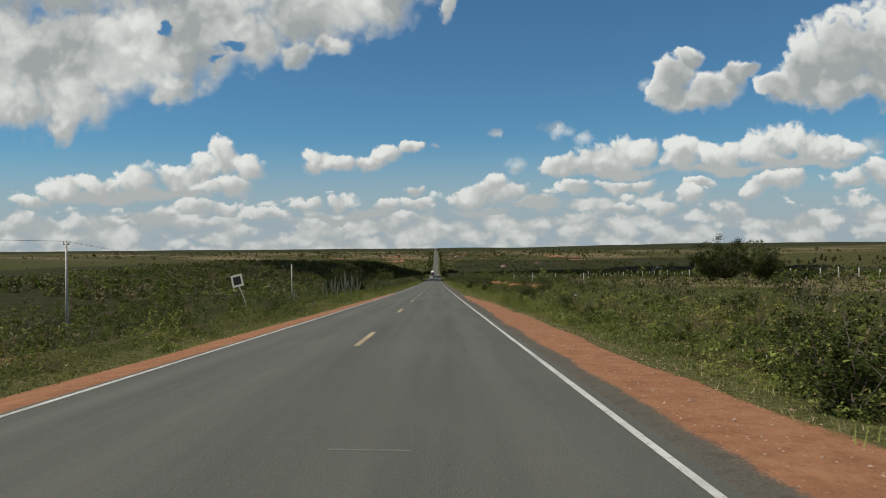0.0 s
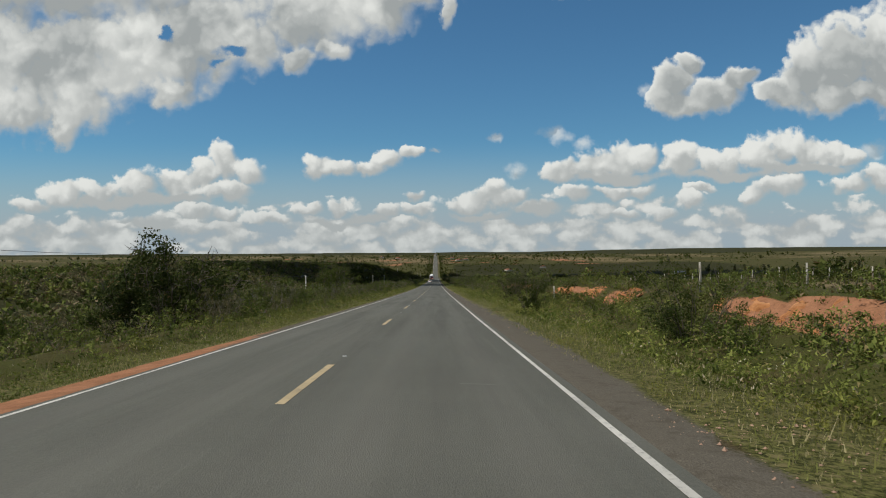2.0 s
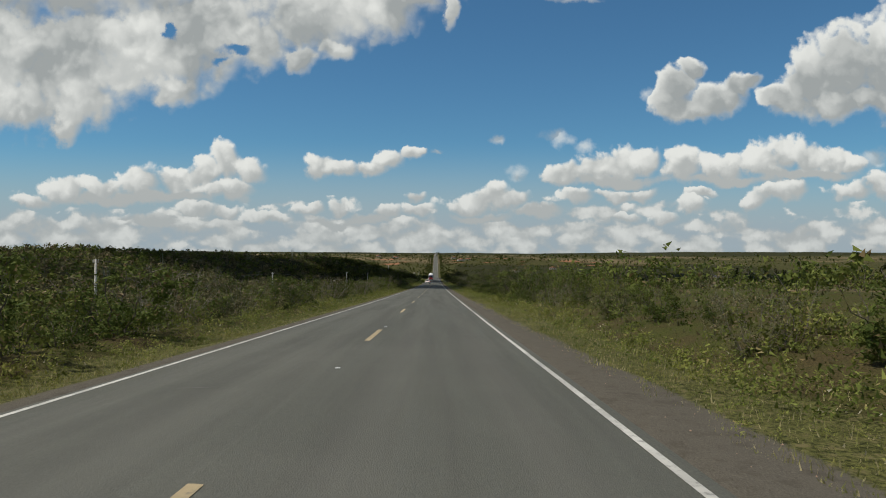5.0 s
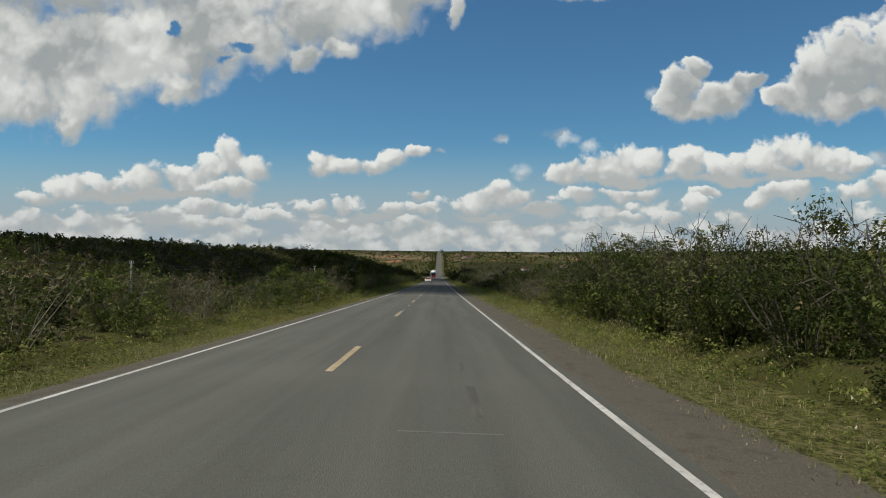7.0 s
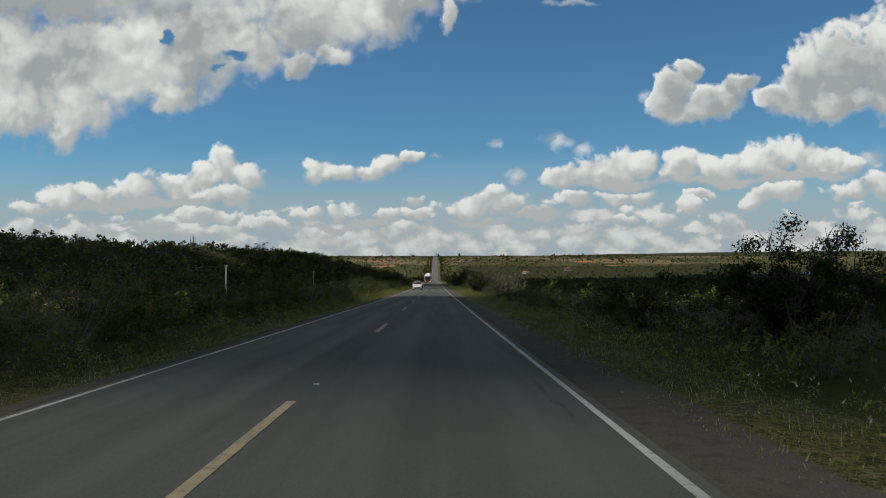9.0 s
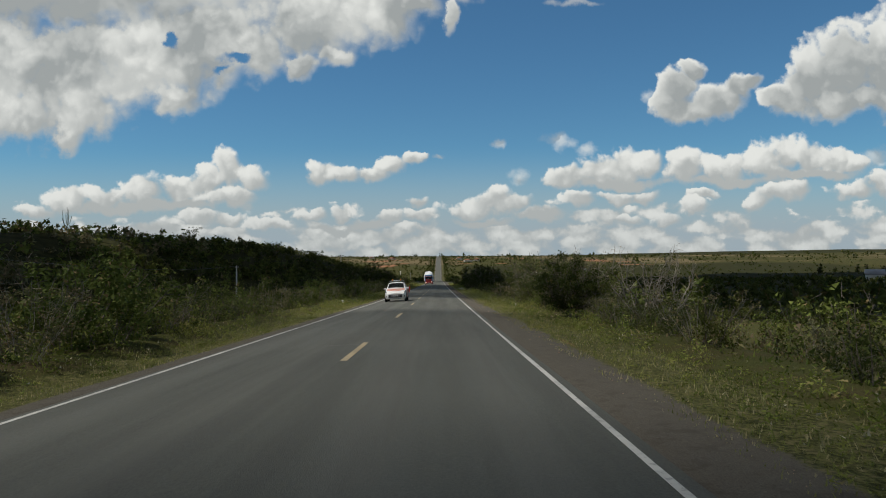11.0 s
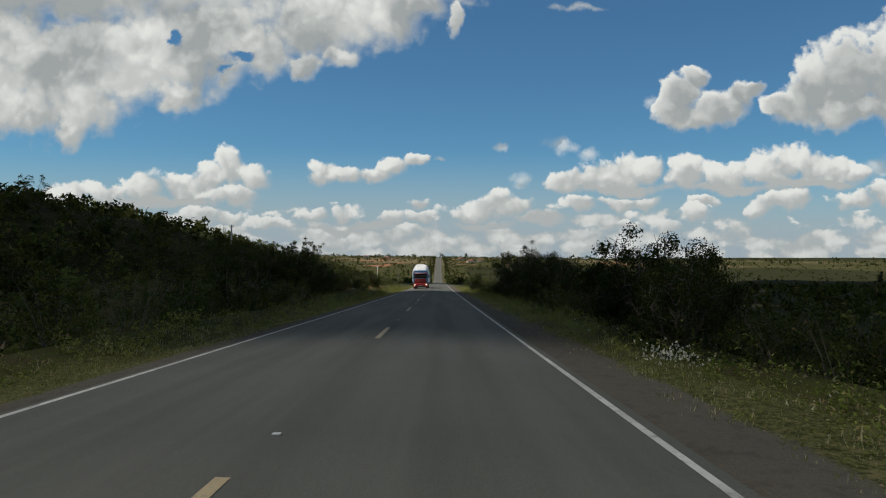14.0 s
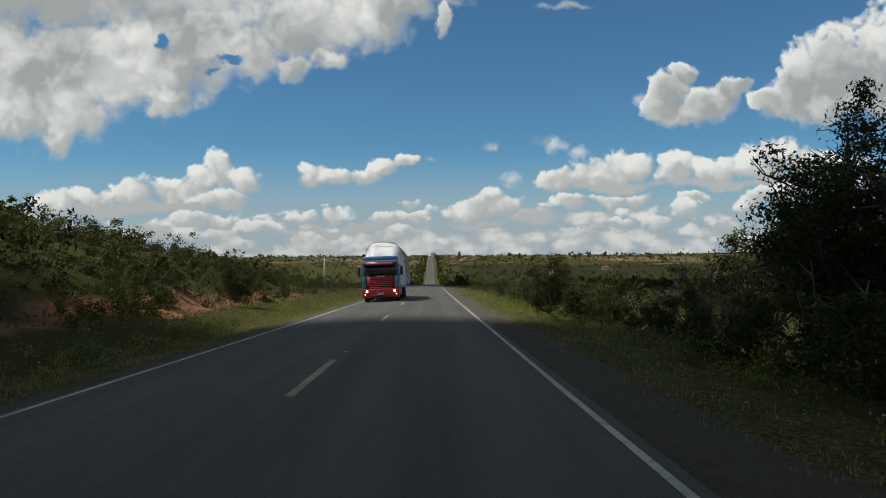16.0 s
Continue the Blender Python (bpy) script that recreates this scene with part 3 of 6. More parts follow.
# ---------------------------------------------------------------- plants: tools
def tube(points, radii, sides=4):
    """A tapered, jointed stem."""
    p = np.asarray(points, float)
    n = len(p)
    d = np.gradient(p, axis=0)
    d /= np.linalg.norm(d, axis=1, keepdims=True) + 1e-9
    ref = np.where(np.abs(d[:, 2:3]) > 0.9, np.array([[1.0, 0, 0]]), np.array([[0, 0, 1.0]]))
    u = np.cross(d, ref)
    u /= np.linalg.norm(u, axis=1, keepdims=True) + 1e-9
    v = np.cross(d, u)
    a = np.arange(sides) * 2 * math.pi / sides
    ring = u[:, None] * np.cos(a)[None, :, None] + v[:, None] * np.sin(a)[None, :, None]
    verts = (p[:, None] + ring * np.asarray(radii)[:, None, None]).reshape(-1, 3)
    i = np.arange(n * sides).reshape(n, sides)
    j = np.roll(i, -1, axis=1)
    quads = np.stack((i[:-1], j[:-1], j[1:], i[1:]), -1).reshape(-1, 4)
    return verts, quads


def ribbon(points, radii):
    """A stem seen only from afar: a narrow tapering strip."""
    p, r = np.asarray(points, float), np.asarray(radii)[:, None]
    side = np.cross(p[-1] - p[0], (.3, .9, .2))
    side = side / (np.linalg.norm(side) + 1e-9)
    verts = np.stack((p - side * r, p + side * r), 1).reshape(-1, 3)
    i = np.arange(len(p) - 1) * 2
    return verts, np.stack((i, i + 1, i + 3, i + 2), -1)


def join(pieces):
    """Several (corners, faces) as one."""
    vs, qs, k = [], [], 0
    for v, q in pieces:
        vs.append(v), qs.append(q + k)
        k += len(v)
    return np.concatenate(vs), np.concatenate(qs)


def leaves(rng, at, size, slim, lift=0.3):
    """One pointed blade at every place, turned at random."""
    n = len(at)
    d = rng.normal(size=(n, 3))
    d[:, 2] += lift * 2
    d /= np.linalg.norm(d, axis=1, keepdims=True)
    w = np.cross(d, rng.normal(size=(n, 3)))
    w /= np.linalg.norm(w, axis=1, keepdims=True) + 1e-9
    s = size * rng.uniform(0.6, 1.4, (n, 1))
    v = np.stack((at - w * s * slim / 2, at + w * s * slim / 2, at + d * s), 1)
    return v.reshape(-1, 3), np.arange(n * 3).reshape(n, 3)


def clump_leaves(rng, centres, puff, count, size, slim):
    """Blades that lie like shingles over rounded tufts, each tuft lit on top and dark beneath."""
    k = rng.randint(0, len(centres), count)
    radius = (puff * rng.uniform(.65, 1.25, len(centres)))[k][:, None]
    out = rng.normal(size=(count, 3))
    out[:, 2] += .35
    out /= np.linalg.norm(out, axis=1, keepdims=True)
    at = centres[k] + out * radius * rng.uniform(.35, 1.12, (count, 1)) * np.array([1, 1, .8])
    face = out + rng.normal(0, .42, (count, 3))
    face /= np.linalg.norm(face, axis=1, keepdims=True) + 1e-9
    d = np.cross(face, rng.normal(size=(count, 3)))
    d /= np.linalg.norm(d, axis=1, keepdims=True) + 1e-9
    w = np.cross(face, d)
    s = size * rng.uniform(.6, 1.4, (count, 1))
    at[:, 2] = np.maximum(at[:, 2], .03)
    v = np.stack((at - w * s * slim / 2, at + w * s * slim / 2, at + d * s), 1)
    return v.reshape(-1, 3), np.arange(count * 3).reshape(count, 3)


def grow(seed, height, width, stems, twigs, blades, size, slim, bare=0.35, thick=0.02, lean=0.5, trunk=0.0, sides=4, coarse=False, dome=0.28, tufts=24, puff=.12):
    """A woody plant: stems that fork into twigs, with leaves round the outer wood. Returns wood and leaves."""
    rng = np.random.RandomState(seed)
    wood, spots, weight = [], [], []
    base = np.zeros(3)
    if trunk:
        pts = np.array([[0, 0, -0.2], [rng.normal(0, .04), rng.normal(0, .04), trunk * .5], [rng.normal(0, .1), rng.normal(0, .1), trunk]])
        wood.append(tube(pts, (thick * 2.2, thick * 1.8, thick * 1.5), sides + 1))
        base = pts[-1]
    for k in range(stems):
        a = 2 * math.pi * (k + rng.uniform(-.35, .35)) / stems
        out = width / 2 * rng.uniform(.45, 1.0)
        top = (height - trunk) * rng.uniform(.85, 1.0) * (1 - dome * (out / (width / 2)) ** 2)
        f = np.linspace(0, 1, 6)[:, None]
        way = np.array([math.cos(a), math.sin(a), 0])
        pts = base + way * out * (f ** (1 - lean * 0.6)) + np.array([0, 0, 1.0]) * top * f ** (1 + 0.25 * lean)
        pts[1:] += rng.normal(0, 0.035 * height, (5, 3)) * f[1:]
        if not trunk:
            pts[0] += way * 0.1 * width * rng.uniform(.2, 1) + np.array([0, 0, -0.12])
        wood.append(ribbon(pts[::2], np.linspace(thick, thick * .3, 3)) if coarse else tube(pts, np.linspace(thick, thick * .3, 6), sides))
        for _ in range(twigs):
            q = rng.uniform(bare, 1)
            start = pts[0] + (pts[-1] - pts[0]) * q
            j = min(int(q * 5), 4)
            start = pts[j] + (pts[j + 1] - pts[j]) * (q * 5 - j)
            go = way * rng.normal(.3, .5) + rng.normal(0, .55, 3) + np.array([0, 0, .55])
            go *= height * rng.uniform(.12, .24) * .65 / (np.linalg.norm(go) + 1e-6)
            mid = start + go * .5 + rng.normal(0, .02 * height, 3)
            tw = np.array([start, mid, start + go])
            wood.append(ribbon(tw[::2], (thick * .4, thick * .14)) if coarse or not trunk else tube(tw, (thick * .4, thick * .26, thick * .12), 3))
            spots += [mid, start + go * .8, start + go]
    spots = np.array(spots)
    centres = spots[rng.randint(0, len(spots), tufts)] + rng.normal(0, .03 * height, (tufts, 3))
    if not trunk:
        centres[::2, 2] *= rng.uniform(.3, 1, len(centres[::2]))
        edge = (centres[:, 0] ** 2 + centres[:, 1] ** 2) / (width / 2) ** 2
        centres[:, 2] = np.minimum(centres[:, 2], height * np.maximum(.97 - .4 * edge, .25))
    return join(wood), clump_leaves(rng, centres, puff * height, blades, size, slim)


KINDS = {
    "leafy": dict(wood=M_BARK, leaf=M_LEAF, label="green leafy scrub bush on the roadside", make=[
        dict(height=1.0, width=1.3, stems=8, twigs=7, blades=3000, size=.040, slim=.6, bare=.06, thick=.010, tufts=34, puff=.15) for _ in range(3)]),
    "slim": dict(wood=M_BARK, leaf=M_LEAF_SLIM, label="tall upright grey-green shrub with narrow leaves", make=[
        dict(height=1.0, width=.95, stems=14, twigs=9, blades=5600, size=.022, slim=.42, bare=.08, thick=.006, lean=.25, tufts=120, puff=.06) for _ in range(3)]),
    "fine": dict(wood=M_BARK, leaf=M_LEAF_FINE, label="dense green shrub with fine foliage", make=[
        dict(height=1.0, width=1.1, stems=13, twigs=10, blades=7500, size=.021, slim=.5, bare=.05, thick=.006, lean=.5, dome=.4, tufts=60, puff=.11) for _ in range(2)]),
    "dry": dict(wood=M_TWIG, leaf=M_LEAF_GREY, label="dry grey thorn bush, nearly leafless", make=[
        dict(height=1.0, width=1.35, stems=16, twigs=20, blades=3000, size=.028, slim=.45, bare=.05, thick=.0038, lean=.7, tufts=80, puff=.10) for _ in range(2)]),
    "dark": dict(wood=M_BARK, leaf=M_LEAF_DARK, label="dense dark green bush at the road's edge", make=[
        dict(height=1.0, width=1.25, stems=8, twigs=8, blades=3200, size=.038, slim=.65, bare=.06, thick=.010, tufts=34, puff=.15) for _ in range(3)]),
}
# Plants of unit height; a place scales them.
PLANTS = {}
for kind, spec in KINDS.items():
    PLANTS[kind] = []
    for n, how in enumerate(spec["make"]):
        wood, leaf = grow(100 * (1 + list(KINDS).index(kind)) + n, **how)
        PLANTS[kind].append((mesh_of(kind + "_stems", *wood, spec["wood"], True), mesh_of(kind + "_foliage", *leaf, spec["leaf"])))


def stand(name, meshes, x, y, size, turn, label, group, sink=0.0, squash=1.0):
    """A plant as a thing with its wood and its foliage."""
    ob = new(name)
    ob.matrix_world = Matrix.Translation((x, y, float(ground_z(x, y)) - sink)) @ Matrix.Rotation(turn, 4, "Z") @ Matrix.Diagonal((size * squash, size * squash, size, 1))
    for part_name, me in zip(("stem", "foliage"), meshes):
        new(part_name, me).parent = ob
    return tagged(ob, label, "tree" if "tree" in name else "shrub", group)


# Rows of scrub along the verge: from, to, nearest to the road, height, kinds.
RIGHT_ROWS = ((-4, 60, 5.2, 0.95, "leafy dry leafy dark"), (60, 170, 6.2, 0.85, "leafy dry leafy"), (170, 226, 6.0, 1.5, "leafy fine dry"),
              (226, 290, 5.6, 2.9, "slim fine fine slim"), (290, 332, 6.3, 1.9, "dry fine dry"), (332, 408, 6.2, 1.8, "dark fine dry"),
              (408, 432, 6.6, 2.4, "slim fine dry"), (432, 452, 6.6, 3.1, "slim fine slim"), (452, 504, 6.8, 1.8, "dark fine dark"), (504, 566, 6.2, 1.7, "dark dark leafy"), (566, 700, 6.2, 2.1, "dark dark leafy"))
LEFT_ROWS = ((-4, 100, 9.4, 1.35, "dry leafy dry fine"), (100, 170, 8.9, 2.1, "leafy dry fine"), (170, 290, 8.4, 2.1, "leafy dry fine"),
             (290, 420, 8.2, 2.2, "leafy fine dry"), (420, 545, 9.0, 2.2, "dark fine leafy dry"), (545, 700, 9.8, 1.7, "dark leafy dark"))


def row_at(rows, y):
    for row in rows:
        if row[0] <= y < row[1]:
            return row
    return rows[-1]


rng = np.random.RandomState(7)
for rows, side in ((RIGHT_ROWS, 1), (LEFT_ROWS, -1)):
    y = -3.0
    while y < 640:
        _, _, nearest, tall, kinds = row_at(rows, y)
        kind = rng.choice(kinds.split())
        meshes = PLANTS[kind][rng.randint(len(PLANTS[kind]))]
        size = tall * (.5 + .85 * rng.uniform(0, 1) ** 1.3)
        x = side * (nearest + 0.35 * size + rng.exponential(.6 if tall > 1.85 else 1.3))
        stand("scrub_bush", meshes, x, y, size, rng.uniform(0, 6.28), KINDS[kind]["label"], "roadside scrub", 0.03, rng.uniform(.9, 1.3))
        y += rng.uniform(2.2, 4.2) if tall > 1.85 else rng.uniform(3.4, 6.4)


# ---------------------------------------------------------------- scrub beyond the verge
def scatter(name, plants, x, y, size, turn, mats, label, sink=0.05):
    """Many plants as one sheet of growth, one mesh each for wood and leaf."""
    which = np.arange(len(x)) % len(plants)
    for layer, mat in enumerate(mats):
        vs, qs, k = [], [], 0
        for n, plant in enumerate(plants):
            v, q = plant[layer]
            i = np.nonzero(which == n)[0]
            c, s = np.cos(turn[i])[:, None], np.sin(turn[i])[:, None]
            z = ground_z(x[i], y[i]) - sink
            sx = size[i][:, None]
            w = np.stack((x[i][:, None] + (v[:, 0] * c - v[:, 1] * s) * sx, y[i][:, None] + (v[:, 0] * s + v[:, 1] * c) * sx, z[:, None] + v[:, 2] * sx), -1)
            vs.append(w.reshape(-1, 3))
            qs.append((q[None] + (np.arange(len(i)) * len(v))[:, None, None] + k).reshape(-1, q.shape[1]))
            k += w.shape[0] * w.shape[1]
        yield mesh_of(name, np.concatenate(vs), np.concatenate(qs), mat)


def thicket(name, kinds, x, y, size, mats, label):
    turn = np.random.RandomState(len(x)).uniform(0, 6.28, len(x))
    top = new(name)
    for part_name, me in zip(("stems", "foliage"), scatter(name, kinds, x, y, size, turn, mats, label)):
        if part_name == "foliage" or not any(kinds is few for few in (FAR, MID, HERB)):
            new(part_name, me).parent = top
    tagged(top, label, "scrub", kind="stuff")


def light_plant(seed, **kw):
    how = dict(height=1.0, width=1.4, stems=4, twigs=3, blades=150, size=.11, slim=.65, bare=.05, thick=.014, coarse=True, tufts=10, puff=.22)
    how.update(kw)
    return grow(seed, **how)


MID = [light_plant(570 + n, blades=64, size=.21, slim=.75, stems=3, twigs=4, thick=.012, width=1.5, tufts=6, puff=.26) for n in range(5)]
FAR = [light_plant(560 + n, blades=34, size=.32, slim=.8, stems=2, twigs=3, thick=.02, width=1.5, tufts=4, puff=.3) for n in range(4)]
GREEN_LIGHT = [light_plant(500 + n) for n in range(6)]
DRY_LIGHT = [light_plant(520 + n, blades=150, size=.075, stems=6, twigs=5, thick=.008, tufts=14, puff=.19) for n in range(5)]
GREEN_TALL = [light_plant(590 + n, blades=760, size=.036, stems=6, twigs=4, thick=.008, tufts=20, puff=.16) for n in range(6)]
DRY_TALL = [light_plant(595 + n, blades=380, size=.034, stems=10, twigs=9, thick=.006, tufts=34, puff=.11) for n in range(4)]
GREEN_NEAR = [light_plant(540 + n, blades=250, size=.078, stems=5, twigs=3, tufts=13, puff=.19) for n in range(6)]
DRY_NEAR = [light_plant(550 + n, blades=210, size=.056, stems=8, twigs=7, thick=.006, tufts=22, puff=.14) for n in range(5)]
HERB = [light_plant(610 + n, blades=72, size=.105, slim=.42, stems=3, twigs=1, width=1.6, tufts=6, puff=.32) for n in range(6)]
FULL = [light_plant(630 + n, blades=300, size=.066, stems=4, twigs=4, thick=.010, tufts=15, puff=.18) for n in range(6)]
rng = np.random.RandomState(21)


def sprinkle(count, side, nearest, furthest, y0, y1, gather=2.0):
    """Places beside the road, thicker towards it."""
    f = rng.uniform(0, 1, count) ** gather
    return side * (nearest + (furthest - nearest) * f), rng.uniform(y0, y1, count)


def fill(side, rows, count, far):
    for y0, y1, nearest, tall, kinds in rows:
        y1 = min(y1, 680)
        n = int(count * (y1 - y0))
        x, y = sprinkle(n, side, nearest + (.5 if tall > 1.85 else .8), far, y0, y1)
        size = max(tall, 1.1) * (.4 + 1.0 * rng.uniform(0, 1, n) ** 1.5) * (1 + .35 * waves(x, y, 11, 77))
        size = np.minimum(size, tall * np.where(np.abs(x) < 12, 1.15, 1.5))
        dry = kinds.split().count("dry") / len(kinds.split())
        pick = rng.uniform(0, 1, n) < dry
        dark = "dark" in kinds
        yield x[pick], y[pick], size[pick], "dry"
        yield x[~pick], y[~pick], size[~pick], "dark" if dark else "green"


sets = {}
for x, y, size, kind in (*fill(1, RIGHT_ROWS, 2.4, 48), *fill(-1, LEFT_ROWS, 3.0, 62)):
    keep = (x < 0) | (y > 172) | (rng.uniform(0, 1, len(x)) < np.where(x > 14, .75, .85))
    near = np.abs(x) < 14
    far_off = np.abs(x) > 32
    tall = size > 1.45
    for zone, pick in (("near", keep & near & ~tall), ("tall", keep & near & tall), ("off", keep & ~near & ~far_off), ("far", keep & far_off)):
        sets.setdefault((kind, zone), []).append((x[pick], y[pick], size[pick]))
for (kind, zone), parts in sets.items():
    mats = {"dry": (M_TWIG, M_LEAF_GREY), "green": (M_BARK, M_LEAF), "dark": (M_BARK, M_LEAF_DARK)}[kind]
    plants = {("dry", "near"): DRY_NEAR, ("dry", "off"): DRY_LIGHT, ("dry", "tall"): DRY_TALL, ("green", "tall"): GREEN_TALL, ("dark", "tall"): GREEN_TALL, ("dry", "far"): MID, ("green", "far"): MID, ("dark", "far"): MID}.get((kind, zone), GREEN_NEAR if zone == "near" else GREEN_LIGHT)
    label = {"dry": "dry grey thorn scrub covering the land beside the road", "green": "green and olive scrub covering the land beside the road",
             "dark": "dark green scrub covering the slopes beside the road"}[kind]
    x, y, size = (np.concatenate(c) for c in zip(*parts))
    thicket("scrub", plants, x, y, size, mats, label)


# Far woods and scattered trees: clumps of coarse foliage.
n = 7600
x = rng.uniform(-1, 1, n)
y = 150 + 1750 * rng.uniform(0, 1, n) ** 1.3
x = np.sign(x) * (42 + np.abs(x) ** 1.5 * (120 + y * 0.75))
valley = smoothstep(300, 600, y) * smoothstep(1250, 1000, y)
left_hill = (x < 0) * smoothstep(180, 260, y) * smoothstep(900, 700, y)
keep = rng.uniform(0, 1, n) < np.clip(0.10 + valley * .55 + left_hill * .8 + 0.45 * (x < 0) * (y < 400), 0, 1)
keep &= (x > 0) | (y > 720)
x, y = x[keep], y[keep]
thicket("far_woods", FAR, x, y, rng.uniform(1.4, 3.4, len(x)), (M_BARK, M_LEAF_DARK), "dark scrub woods on the far slopes")
for n, mat, label in ((2500, M_LEAF, "close olive scrub woods covering the rising hillside"), (1700, M_LEAF_GREY, "dry olive scrub among the hillside woods")):
    x, y = -rng.uniform(26, 135, n), rng.uniform(140, 740, n)
    close = (y > 500) & (x > -52)
    x, y, n = x[~close], y[~close], int((~close).sum())
    thicket("hillside_scrub", MID, x, y, rng.uniform(1.4, 3.6, n), (M_BARK, mat), label)
for n, plants, xa, xb, ya, yb, lo, hi, mat, label in (
        (420, FULL, 12.6, 28, 548, 660, 1.0, 2.4, M_LEAF_DARK, "dark green scrub covering the steep bank"),
        (420, MID, 26, 56, 500, 700, 1.4, 3.0, M_LEAF_DARK, "dark green scrub covering the steep bank"),
        (600, GREEN_LIGHT, 13, 36, 330, 560, 1.2, 2.6, M_LEAF, "dark scrub at the foot of the hill"),
        (600, MID, 34, 62, 330, 560, 1.2, 2.6, M_LEAF, "olive scrub at the foot of the hill"),
        (430, DRY_LIGHT, 14, 50, -4, 170, 1.0, 2.2, M_LEAF_GREY, "grey scrub in the low ground beside the road"),
        (320, DRY_LIGHT, 14, 62, -4, 330, 1.2, 2.6, M_LEAF_GREY, "dry grey scrub in the low ground beside the road")):
    x, y = -rng.uniform(xa, xb, n), rng.uniform(ya, yb, n)
    thicket("slope_scrub", plants, x, y, rng.uniform(lo, hi, n), (M_BARK, mat), label)
n = 900
x, y = 44 + 160 * rng.uniform(0, 1, n) ** 1.3, rng.uniform(60, 330, n)
thicket("field_scrub", FAR, x, y, rng.uniform(.7, 2.0, n), (M_BARK, M_LEAF), "olive bushes dotted over the dry field")
# low bushes that creep out into the verge
for side, inner, outer, count in ((1, 3.1, 6.2, 5400), (-1, 5.75, 8.4, 4800)):
    y = rng.uniform(-4, 640, count)
    x = side * (inner + (outer - inner) * rng.uniform(0, 1, count))
    keep = (waves(x, y, 4, 57) > -.55) & ((x > np.interp(y, (0, 45, 62, 80), (4.4, 4.2, 3.7, 3.2))) | (-x > np.interp(y, (0, 70, 110), (6.6, 6.2, 5.7))))
    x, y = x[keep], y[keep]
    thicket("verge_bushes", HERB, x, y, rng.uniform(.28, .78, len(x)) * (.45 + .75 * smoothstep(inner, outer, np.abs(x))) * (1 + .4 * waves(x, y, 2.6, 59)), (M_BARK, M_WEED), "low green bushes creeping into the verge")
n = 420
x, y = np.where(rng.uniform(0, 1, n) < .6, rng.uniform(7.6, 9.5, n), rng.uniform(10.3, 12.5, n)), rng.uniform(64, 178, n)
thicket("bank_bushes", GREEN_NEAR, x, y, rng.uniform(.45, 1.15, n), (M_BARK, M_LEAF), "olive bushes on and below the earth bank")
n = 2600
x, y = 42 + 360 * rng.uniform(0, 1, n) ** 1.3, rng.uniform(300, 1000, n)
thicket("valley_scrub", FAR, x, y, rng.uniform(1.2, 3.0, n), (M_BARK, M_LEAF_DARK), "dark scrub covering the broad valley")
n = 330
x, y = 8.3 + 24 * rng.uniform(0, 1, n) ** 1.4, rng.uniform(448, 562, n)
thicket("valley_edge_scrub", FULL, x, y, rng.uniform(1.5, 2.9, n), (M_BARK, M_LEAF_DARK), "dense dark scrub falling away from the road")
n = 260
x, y = -rng.uniform(15, 42, n), rng.uniform(-2, 180, n)
thicket("lowland_scrub", FULL, x, y, rng.uniform(1.6, 3.4, n), (M_BARK, M_LEAF), "full green bushes in the low ground")
for side, xa, xb, n in ((1, 7.5, 44, 80), (-1, 14, 44, 170)):
    x, y = side * rng.uniform(xa, xb, n), rng.uniform(-2, 200, n)
    thicket("dark_bushes", FULL, x, y, rng.uniform(.9, 2.3, n) * (1 if side > 0 else 1.3), (M_BARK, M_LEAF_DARK), "dark green bushes scattered over the dry land")
for side, xa, xb, n, mat in ((1, 4.4, 9.5, 900, M_WEED), (1, 4.4, 12, 700, M_LEAF), (-1, 7.2, 11, 700, M_LEAF)):
    x, y = side * rng.uniform(xa, xb, n), rng.uniform(0, 190, n)
    thicket("tall_herbs", HERB, x, y, rng.uniform(.4, 1.0, n) * (1 + .4 * waves(x, y, 6, 83)), (M_BARK, mat), "knee-high green herbs and grasses beside the verge")
# the far climb, its roadside bushes and the plateau's tree line
n = 900
side = np.where(rng.uniform(0, 1, n) < .5, -1, 1)
y = rng.uniform(760, 1800, n)
x = side * (7 + rng.exponential(6, n))
thicket("far_roadside_scrub", FAR, x, y, rng.uniform(1.2, 3.2, n), (M_BARK, M_LEAF_DARK), "dark bushes lining the far climb of the road")
n = 4200
x, y = rng.normal(60, 280, n), rng.uniform(950, 1850, n)
keep = (np.abs(x) > 12) & (waves(x, y, 170, 63) > -.3)
x, y, n = x[keep], y[keep], int(keep.sum())
thicket("climb_scrub", FAR, x, y, rng.uniform(1.0, 3.6, n), (M_BARK, M_LEAF_DARK), "dark scrub and trees over the far climb")
n = 800
x, y = rng.uniform(-900, 900, n), rng.uniform(1500, 2100, n)
thicket("plateau_trees", FAR, x, y, rng.uniform(1.5, 5, n) * (1 + (rng.uniform(0, 1, n) < .12)), (M_BARK, M_LEAF_DARK), "scattered trees along the far plateau")

# Undergrowth: low leaves and dry stalks that close the gaps between the bushes.
def undergrowth(name, side, inner, outer, count, mat, size, high, label, seed):
    r = np.random.RandomState(seed)
    y = r.uniform(-4, 660, count)
    x = side * (inner + (outer - inner) * r.uniform(0, 1, count) ** 1.7)
    hump = np.clip(.55 + .6 * waves(x, y, 3.4, seed), .1, 1.3)
    at = np.stack((x, y, ground_z(x, y) + high * hump * r.uniform(0, 1, count)), -1)
    grown = size * (1 + np.abs(x) / 40)
    tagged(new(name, mesh_of(name, *leaves(r, at, grown[:, None], .5, .7), mat)), label, "undergrowth", kind="stuff")


